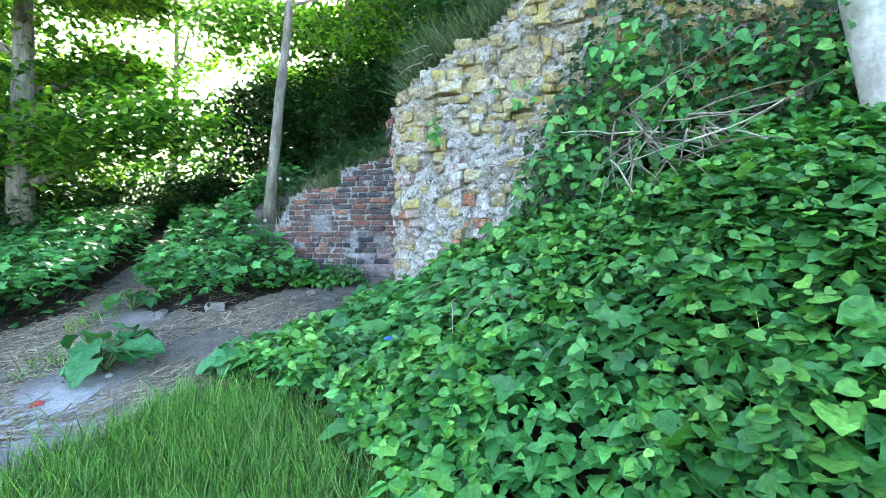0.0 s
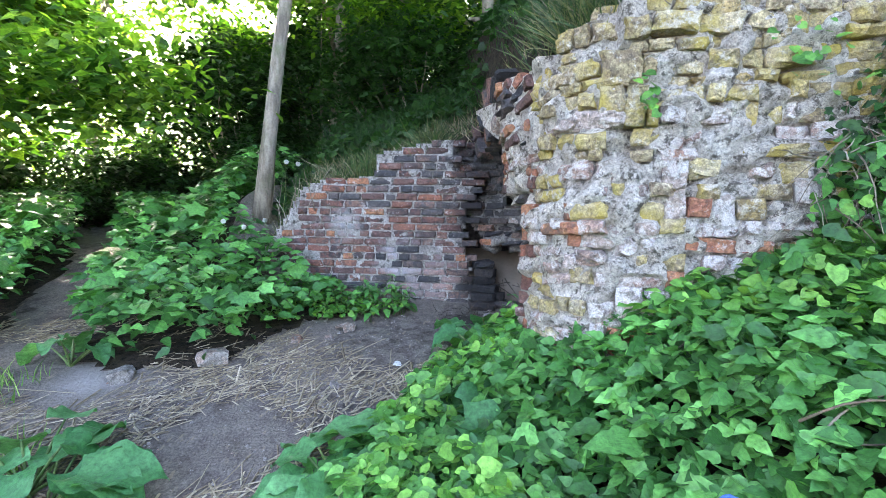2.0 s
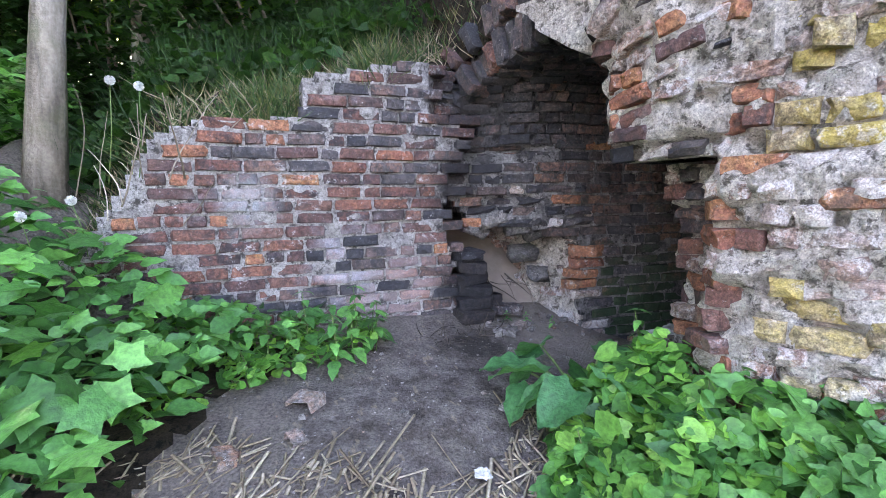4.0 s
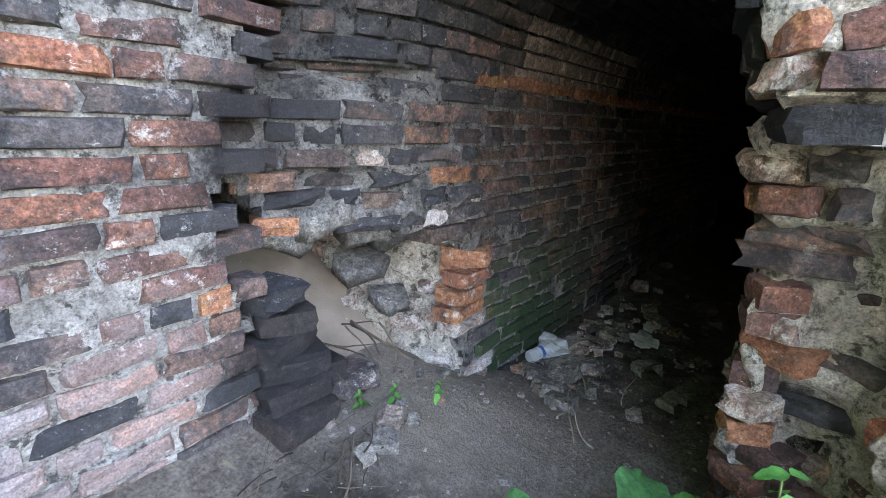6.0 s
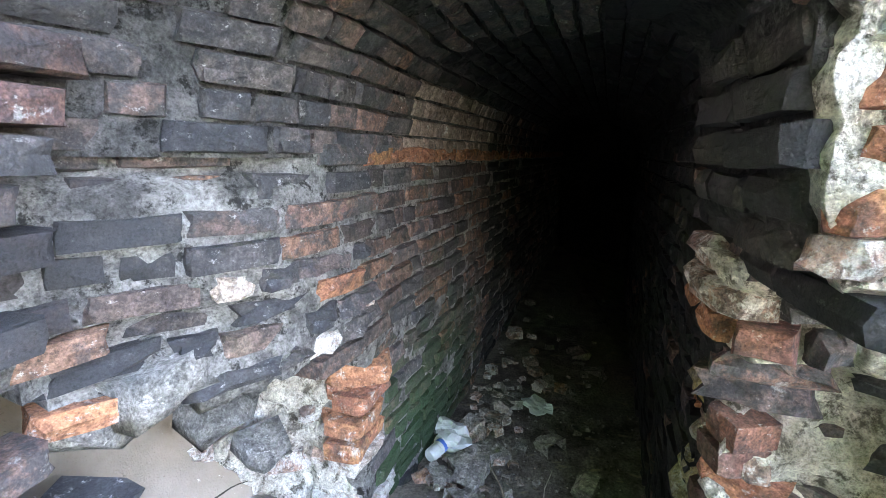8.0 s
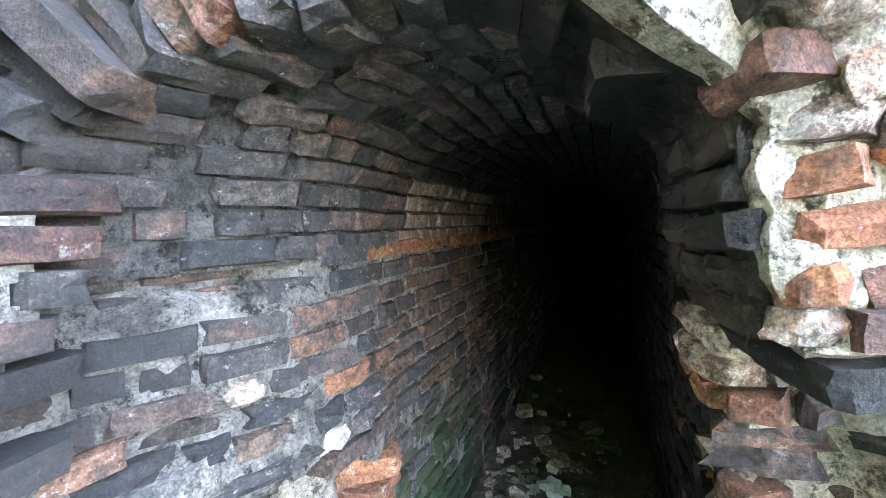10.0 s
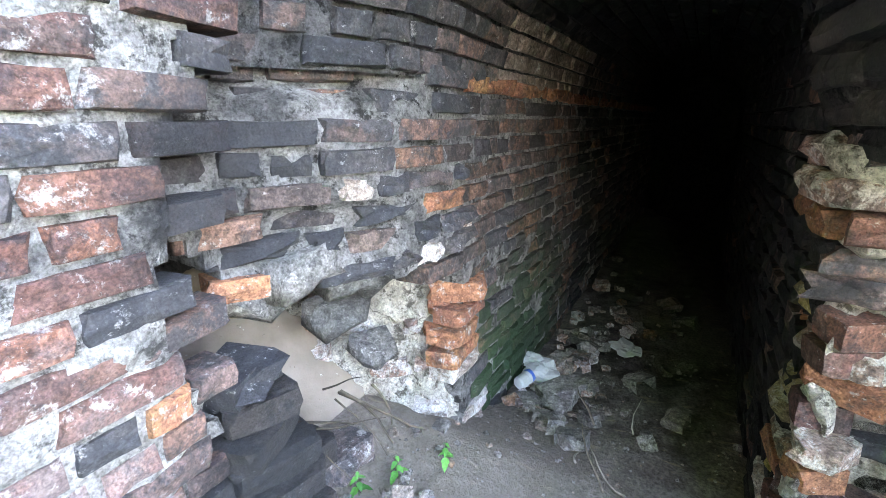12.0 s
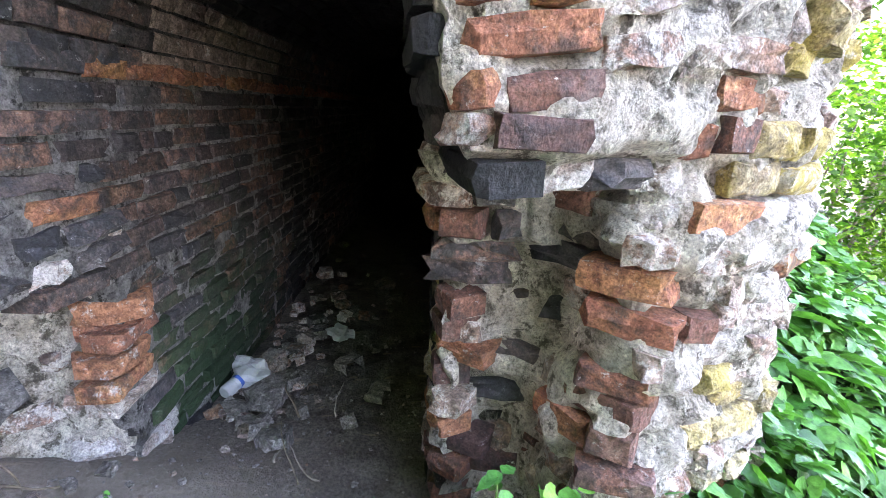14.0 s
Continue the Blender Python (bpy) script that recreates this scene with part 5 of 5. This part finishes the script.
butterbur(-2.27, 3.22, 10, 0.26, 0.2, 5, "lone butterbur growing in the trodden soil")
butterbur(-2.42, 3.35, 7, 0.24, 0.22, 6, "small butterbur growing in the trodden soil")
butterbur(-3.0, 4.5, 7, 0.24, 0.2, 7, "butterbur at the edge of the path")

leaf_mesh = bpy.data.meshes.new("leaf")
leaf_mesh.from_pydata(NETTLE, [], NETTLE_F)
leaf_mesh.materials.append(M_NETTLE)
leaf_mesh.polygons.foreach_set("use_smooth", [True] * len(leaf_mesh.polygons))


def nettle(height, seed):
    """One stinging nettle: a square stem with pairs of leaves, smaller towards the top."""
    r = random.Random(seed)
    root = tagged(new("nettle"), "young stinging nettle with toothed leaves by the brick wall", "plant", "nettles by the wall")
    v, f = tube([(0, 0, -0.03), (0.01, 0, height * 0.5), (0, 0.015, height)], [0.005, 0.004, 0.002], 4)
    stem = raw("stem", v, f, M_STEM, root, smooth=True)
    n = int(height / 0.05)
    for k in range(n):
        q = (k + 1) / n
        for side in (0, math.pi):
            a = k * math.pi / 2 + side + r.uniform(-0.3, 0.3)
            ob = new("leaf", leaf_mesh)
            s = (0.13 - 0.07 * q) * r.uniform(0.8, 1.2)
            ob.matrix_basis = Matrix.Translation((0, 0, height * (0.15 + 0.85 * q))) @ Matrix.Rotation(a, 4, "Z") @ Matrix.Rotation(radians(r.uniform(-35, -5)), 4, "X") @ Matrix.Scale(s, 4)
            ob.parent = stem
    return root


r = random.Random(71)
kinds = []
for k, h in enumerate((0.3, 0.38, 0.24)):
    q = nettle(h, k)
    x, y = (-1.0 + 0.12 * k, 5.55)
    q.matrix_basis = pose(x, y, ground(x, y), 4, -3, 40 * k)
    kinds.append(q)
spots = [(-1.12, 5.6), (-0.85, 5.62), (-0.92, 5.45), (-1.2, 5.48), (-0.78, 5.55), (-1.35, 5.55), (-1.05, 5.35), (-1.45, 5.4), (-0.7, 5.66),
         (0.02, 4.4), (-0.06, 4.2), (-0.15, 4.25), (0.1, 4.55), (-0.15, 4.0), (-0.1, 3.9), (-0.3, 4.1), (-0.35, 3.8), (-0.5, 4.2), (-0.45, 4.0)]
for x, y in ((0.3, 5.52), (0.42, 5.4), (0.2, 5.6)):
    copy_thing(kinds[2], pose(x, y, ground(x, y), 0, 0, 200 * x) @ Matrix.Scale(0.35, 4))
for x, y in spots:
    copy_thing(r.choice(kinds), pose(x, y, ground(x, y) - 0.01, r.uniform(-10, 10), r.uniform(-10, 10), r.uniform(0, 360)))

herb_layer("creeping_weed", lambda x, y: -1.9 < x < -0.75 and 5.15 < y < wing_y(x) - 0.08 and n2(x, y, 3, 8) > -0.2 and y > 5.55 + 0.42 * (x + 0.75) * 0.9, lambda x, y: 0.1, (-1.9, 4.6, -0.7, 6.0), 1300, 0.045, ROUND, ROUND_F, M_BIND,
           "low yellow-green creeping weeds at the foot of the brick wall", depth=0.05)


# climbers on the stone wall
def climber(name, inside, count, size, template, tfaces, material, label, depth=0.16):
    pts, fs, us = [], [], []
    while len(pts) < count:
        s = rng.uniform(0.6, stone.length - 1.2)
        z = rng.uniform(0.9, 3.9)
        p, t, nn = stone.basis(s)
        if not inside(p.x, z) or p.y > 3.75:
            continue
        q = p + nn * (0.03 + abs(rng.normal(0, depth)))
        pts.append((q.x, q.y, z))
        d = -t * rng.normal(0, 0.6) + nn * rng.uniform(0.2, 0.8) + Vector((0, 0, rng.uniform(-1.0, 0.1)))
        fs.append(tuple(d))
        us.append(tuple(nn + Vector((rng.normal(0, 0.4), rng.normal(0, 0.4), 0.6 + rng.normal(0, 0.4)))))
    return tagged(swarm(name, template, tfaces, frames(np.array(pts), np.array(fs), np.array(us), size * rng.lognormal(0, 0.28, len(pts))), material), label, "plants", kind="stuff")


def climb_top(x):
    return lerp(x, [(0.4, 1.2), (0.97, 1.85), (1.25, 2.3), (1.5, 2.8), (1.8, 3.05), (2.3, 3.1), (2.6, 2.75), (2.85, 3.2), (3.1, 3.3), (3.3, 2.4), (6, 2.3)])


climber("nettle_bed", lambda x, z: z < climb_top(x) + 0.2 * n2(x, z, 2.5) and n2(x, z, 2.2, 4) > -0.35, 4200, 0.085, NETTLE, NETTLE_F, M_NETTLE, "nettles and brambles growing up the stone wall")
climber("bindweed_mat", lambda x, z: z < climb_top(x) - 0.1 + 0.2 * n2(x, z, 2.5) and n2(x, z, 1.9, 7) > -0.1, 2200, 0.06, ROUND, ROUND_F, M_BIND, "bindweed climbing up the stone wall", 0.2)
climber("bramble", lambda x, z: 1.9 < z < climb_top(x) + 0.25 + 0.2 * n2(x, z, 2.5) and x > 1.15 and n2(x, z, 2.8, 9) > -0.3, 3600, 0.055, NETTLE, NETTLE_F, M_DARKLEAF, "dark fine-leaved brambles trailing over the stone wall", 0.12)
climber("wall_weed", lambda x, z: n2(x, z, 3.5, 12) > 0.42 and 1.5 < z < 2.9 and x > 0.3, 260, 0.05, ROUND, ROUND_F, M_BIND, "little weeds rooted in the joints of the stone wall", 0.04)


# dry stems and roots
def stems(name, label, boxes, count, length, radius, seed, material, category, droop=0.3, dirn=(0, 0, 1), spread=0.9):
    r = random.Random(seed)
    root = tagged(new(name), label, category)
    x0, y0, z0, x1, y1, z1 = boxes
    root.location = (x0, y0, z0)
    for k in range(count):
        p = Vector((r.uniform(0, x1 - x0), r.uniform(0, y1 - y0), r.uniform(0, z1 - z0)))
        d = Vector((dirn[0] + r.gauss(0, spread), dirn[1] + r.gauss(0, spread * 0.5), dirn[2] + r.gauss(0, spread))).normalized()
        l = length * r.uniform(0.5, 1.3)
        pts = []
        for j in range(7):
            pts.append(p.copy())
            d = (d + Vector((r.gauss(0, 0.12), r.gauss(0, 0.12), r.gauss(0, 0.12) - droop / 7))).normalized()
            p = p + d * l / 6
        rr = radius * r.uniform(0.5, 1.2)
        v, f = tube(pts, [rr * (1 - 0.1 * j) for j in range(7)], 5)
        raw("stem", v, f, material, root, smooth=True)
    return root


stems("dead_bramble", "tangle of bleached dead stems hanging over the nettles", (1.5, 2.4, 2.1, 2.2, 2.6, 2.45), 60, 0.55, 0.007, 81, M_TWIG, "dead stems", 0.5, (0.3, -0.3, -0.2))
stems("dead_bramble", "dead brown stems matted on the stone wall", (1.0, 2.98, 1.95, 1.6, 3.12, 2.4), 60, 0.4, 0.004, 82, M_TWIG, "dead stems", 0.6, (0, -0.3, -0.3))
stems("dry_stalk", "pale dry stalks leaning out of the nettles", (0.3, 2.0, 1.2, 1.6, 2.6, 1.4), 16, 0.35, 0.005, 83, M_TWIG, "dead stems", 0.3, (0, -0.4, 0.3))
stems("hanging_root", "thin roots hanging from the earth over the stone wall", (0.3, 3.45, 3.04, 0.95, 3.55, 3.25), 30, 0.22, 0.005, 84, M_TWIG, "roots", 0.9, (0, -0.6, -0.2))
stems("hanging_root", "dry roots and stalks hanging over the stone wall top", (1.0, 3.1, 3.4, 1.7, 3.25, 3.55), 30, 0.3, 0.006, 85, M_TWIG, "roots", 0.9, (0, -0.6, -0.2))
stems("dry_stalk", "bleached grass stalks at the ragged end of the wing wall", (-2.15, 5.85, 1.6, -1.6, 6.1, 2.1), 16, 0.5, 0.005, 86, M_TWIG, "dead stems", 0.25, (0.3, -0.2, 0.9), 0.35)
stems("twig_heap", "dark rotting twigs heaped at the wall corner", (-0.45, 5.35, 1.06, 0.12, 5.65, 1.1), 60, 0.13, 0.003, 87, M_DARKTWIG, "twigs", 0.15, (0.3, 0, 0.0), 0.6)
stems("fallen_twig", "thin twigs lying on the spilled sand", (0.1, 5.6, 1.3, 0.4, 5.85, 1.4), 9, 0.26, 0.005, 88, M_DARKTWIG, "twigs", 0.2, (0.6, -0.5, -0.2), 0.4)
stems("fallen_twig", "thin twigs lying on the tunnel floor", (0.5, 4.75, 0.93, 1.0, 5.0, 0.95), 6, 0.22, 0.006, 89, M_TWIG, "twigs", 0.1, (0.5, 0.2, 0.0), 0.2)

grass("overhang_grass", lambda x, y: abs(y - front_y(x)) < 0.17 + 0.12 * n2(x, y, 2), (0.05, 2.3, 3.2, 4.6), 7000, 0.28, "shaggy grass hanging over the stone wall top", zfn=lambda x, y: bank(x, y) + 0.03, lean=1.1, material=M_BANKGRASS)
grass("tuft_grass", lambda x, y: math.hypot(x - 0.34, y - 3.9) < 0.17, (0, 3.6, 0.6, 4.2), 9000, 0.3, "long drooping grass tuft at the corner of the wall top", zfn=lambda x, y: bank(x, y), lean=1.0, material=M_BANKGRASS)
grass("tuft_grass", lambda x, y: math.hypot(x + 0.55, y - 5.95) < 0.16 or math.hypot(x + 1.15, y - 6.1) < 0.2, (-1.5, 5.7, -0.2, 6.3), 7000, 0.22, "long green grass tuft on the wing wall top", zfn=lambda x, y: bank(x, y), lean=0.9, material=M_BANKGRASS)


def dandelion(x, y, z, h, seed):
    r = random.Random(seed)
    root = tagged(new("dandelion"), "dandelion seed head on a thin stalk on the bank", "flower", "dandelion clocks")
    root.location = (x, y, z)
    top = Vector((r.uniform(-0.05, 0.05), -0.06, h))
    v, f = tube([(0, 0, 0), top * 0.5 + Vector((0.01, 0, 0)), top], [0.003, 0.0025, 0.002], 5)
    raw("stalk", v, f, M_STEM, root, smooth=True)
    g = np.random.default_rng(seed)
    d = g.normal(0, 1, (220, 3))
    d /= np.linalg.norm(d, axis=1, keepdims=True)
    mats = frames(np.tile(np.array(top), (220, 1)), d, np.roll(d, 1, axis=1), np.tile((0.05, 0.024, 0.05), (220, 1)))
    swarm("seed_head", STRAW, STRAW_F, mats, M_CHALK, root)
    return root


for k, (x, y, z, h) in enumerate([(-1.85, 5.98, 2.0, 0.48), (-2.08, 5.92, 1.65, 0.27), (-1.98, 6.0, 2.0, 0.5), (-2.4, 5.7, 1.6, 0.3), (-2.25, 5.8, 1.5, 0.35)]):
    dandelion(x, y, z, h, k)

# ---------------------------------------------------------------- rubble and litter
r = random.Random(91)
P_LOOSE = pool("loose_stone", M_PEBBLE, 0.1, 0.25, 9, 6)
for me in P_LOOSE:
    me.polygons.foreach_set("use_smooth", [False] * len(me.polygons))


def loose(name, label, category, x, y, z, size, flat=0.6, group=""):
    ob = tagged(new(name, r.choice(P_LOOSE)), label, category, group)
    ob.matrix_basis = Matrix.Translation((x, y, z + size * flat * 0.3)) @ Euler((r.uniform(-0.3, 0.3), r.uniform(-0.3, 0.3), r.uniform(0, 6.3))).to_matrix().to_4x4() @ Matrix.Diagonal((size, size * r.uniform(0.6, 1), size * flat, 1))
    return ob


for k in range(90):
    x = 0.75 + abs(r.gauss(0, 1.1))
    north_side = north.at(north.s_of_x(x)).y
    y = north_side - 0.06 - abs(r.gauss(0, 0.25)) if r.random() < 0.6 else north_side - r.uniform(0.1, 0.85)
    loose("loose_stone", "broken stone lying on the tunnel floor", "stone", x, y, ground(x, y), r.lognormvariate(-3.0, 0.45), 0.6, "rubble on the tunnel floor")
for k in range(26):
    x, y = r.uniform(-0.1, 0.65), r.uniform(5.2, 5.75)
    loose("loose_stone", "pale stone chip lying on spilled sand", "stone", x, y, ground(x, y), r.lognormvariate(-3.3, 0.4), 0.6, "chips below the hollow")
for x, y, s in [(-1.25, 5.15, 0.13), (-1.35, 4.9, 0.08), (-0.45, 4.75, 0.06), (-2.11, 4.6, 0.2), (-1.6, 4.9, 0.1), (-1.2, 4.2, 0.06), (-2.6, 4.35, 0.16), (-0.9, 4.9, 0.05), (0.2, 5.05, 0.04), (-0.2, 5.0, 0.035)]:
    loose("loose_stone", "grey stone half sunk in the trodden soil", "stone", x, y, ground(x, y) - 0.01, s, 0.5)
for x, y, layer, s in [(0.0, 5.7, 0, 0.24), (0.13, 5.74, 0, 0.22), (0.27, 5.7, 0, 0.18), (0.03, 5.75, 1, 0.24), (0.14, 5.76, 1, 0.2), (0.05, 5.77, 2, 0.24), (0.03, 5.79, 3, 0.22), (0.05, 5.8, 4, 0.2), (0.03, 5.82, 5, 0.18)]:
    z = ground(x, y) + 0.025 + 0.07 * layer
    ob = tagged(new("fallen_block", r.choice(P_BLACK if r.random() < 0.7 else P_BROKEN)), "soot-black block fallen from the wing wall end", "block", "fallen blocks")
    ob.matrix_basis = Matrix.Translation((x, y, z)) @ Euler((r.uniform(-0.12, 0.12), r.uniform(-0.12, 0.12), 3.0 + r.uniform(-0.4, 0.4))).to_matrix().to_4x4() @ Matrix.Diagonal((s, 0.15, 0.078, 1))

for k in range(60):
    x = 1.0 + abs(r.gauss(0, 0.8))
    y = north.at(north.s_of_x(x)).y - 0.08 - abs(r.gauss(0, 0.22))
    ob = loose("rubble_chip", "pale chip of mortar or paper on the tunnel floor", "rubble", x, y, ground(x, y) + 0.01, r.lognormvariate(-3.3, 0.4), 0.5, "pale chips on the tunnel floor")
    ob.data = r.choice(P_LIMED)

# pebbles and crumbs
n = 3600
xs, ys = rng.uniform(-3.0, 1.8, n), rng.uniform(3.0, 5.6, n)
zs = np.array([ground(x, y) for x, y in zip(xs, ys)])
ang = rng.uniform(0, 6.28, n)
CRUMB = [(-0.5, -0.4, 0), (0.5, -0.5, 0), (0.4, 0.5, 0), (-0.5, 0.45, 0), (-0.2, -0.2, 0.5), (0.25, -0.15, 0.45), (0.1, 0.3, 0.5)]
CRUMB_F = [(0, 1, 5, 4), (1, 2, 6, 5), (2, 3, 6), (3, 0, 4, 6), (4, 5, 6)]
sz = rng.lognormal(-4.9, 0.5, n)
tagged(swarm("gravel", CRUMB, CRUMB_F, frames(np.stack([xs, ys, zs - 0.001], 1), np.stack([np.cos(ang), np.sin(ang), 0 * ang], 1), np.tile((0, 0, 1.0), (n, 1)), sz), M_PEBBLE, smooth=False), "small pebbles and crumbs of mortar on the soil", "gravel", kind="stuff")


def crumpled(name, label, x, y, z, size, material, seed, category="litter"):
    g = random.Random(seed)
    bm = bmesh.new()
    bmesh.ops.create_icosphere(bm, subdivisions=3, radius=0.5)
    for v in bm.verts:
        k = noise.noise(v.co * 3.1 + Vector((seed, 0, 0))) * 0.5 + noise.noise(v.co * 7.3 + Vector((0, seed, 0))) * 0.25
        v.co = Vector((v.co.x * (1 + k) * 1.3, v.co.y * (1 + k), max(-0.2, v.co.z * (0.55 + k))))
    me = bpy.data.meshes.new(name)
    bm.to_mesh(me)
    bm.free()
    me.materials.append(material)
    ob = tagged(new(name, me), label, category)
    ob.matrix_basis = pose(x, y, z + size * 0.18, 0, 0, g.uniform(0, 360)) @ Matrix.Scale(size, 4)
    return ob


crumpled("plastic_bag", "crumpled white plastic bag on the tunnel rubble", 1.33, 5.17, 0.88, 0.15, M_WHITE, 3)
crumpled("plastic_bag", "torn white plastic sheet on the tunnel rubble", 1.42, 5.22, 0.9, 0.11, M_WHITE, 4)
crumpled("paper_scrap", "pale paper scrap on the tunnel floor", 1.75, 4.75, 0.87, 0.12, M_WHITE, 5)
crumpled("paper_scrap", "small white paper scrap on the soil", -0.8, 4.43, 0.9, 0.05, M_WHITE, 6)
crumpled("paper_scrap", "small white paper scrap beside the butterbur", -2.17, 3.13, 0.58, 0.05, M_WHITE, 7)
crumpled("plastic_wrapper", "faded red wrapper lying on the ashes", -2.35, 2.7, 0.5, 0.06, M_RED, 8)
crumpled("plastic_wrapper", "faded red wrapper caught in the nettles", 0.85, 1.1, 0.55, 0.07, M_RED, 9)
crumpled("plastic_wrapper", "blue wrapper caught in the bindweed", 0.2, 2.45, 1.05, 0.04, M_BLUE, 10)


def lathe(name, profile, material, parent=None, sides=16, label=""):
    verts, faces = [], []
    for rad, h in profile:
        for k in range(sides):
            a = 2 * math.pi * k / sides
            verts.append((rad * math.cos(a), rad * math.sin(a), h))
    for j in range(len(profile) - 1):
        for k in range(sides):
            q = (k + 1) % sides
            faces.append((j * sides + k, j * sides + q, (j + 1) * sides + q, (j + 1) * sides + k))
    faces += [tuple(range(sides))[::-1], tuple(range((len(profile) - 1) * sides, len(profile) * sides))]
    return raw(name, verts, faces, material, parent, label, False)


can = tagged(new("drink_can"), "dented white and blue drink can lying on rubble", "can")
can_body = lathe("body", [(0.026, 0), (0.032, 0.008), (0.033, 0.05), (0.031, 0.06), (0.033, 0.07), (0.033, 0.105), (0.027, 0.118)], M_WHITE, can)
lathe("band", [(0.0336, 0.075), (0.0336, 0.095)], M_BLUE, can_body, label="blue printed band")
can.matrix_basis = pose(1.2, 5.27, 0.9, 84, 0, 60)
cup = tagged(new("plastic_cup"), "small white plastic cup lying on the tunnel floor", "cup")
lathe("body", [(0.018, 0), (0.025, 0.05), (0.027, 0.05), (0.023, 0.004)], M_WHITE, cup)
cup.matrix_basis = pose(1.18, 5.02, 0.885, 80, 0, 130)
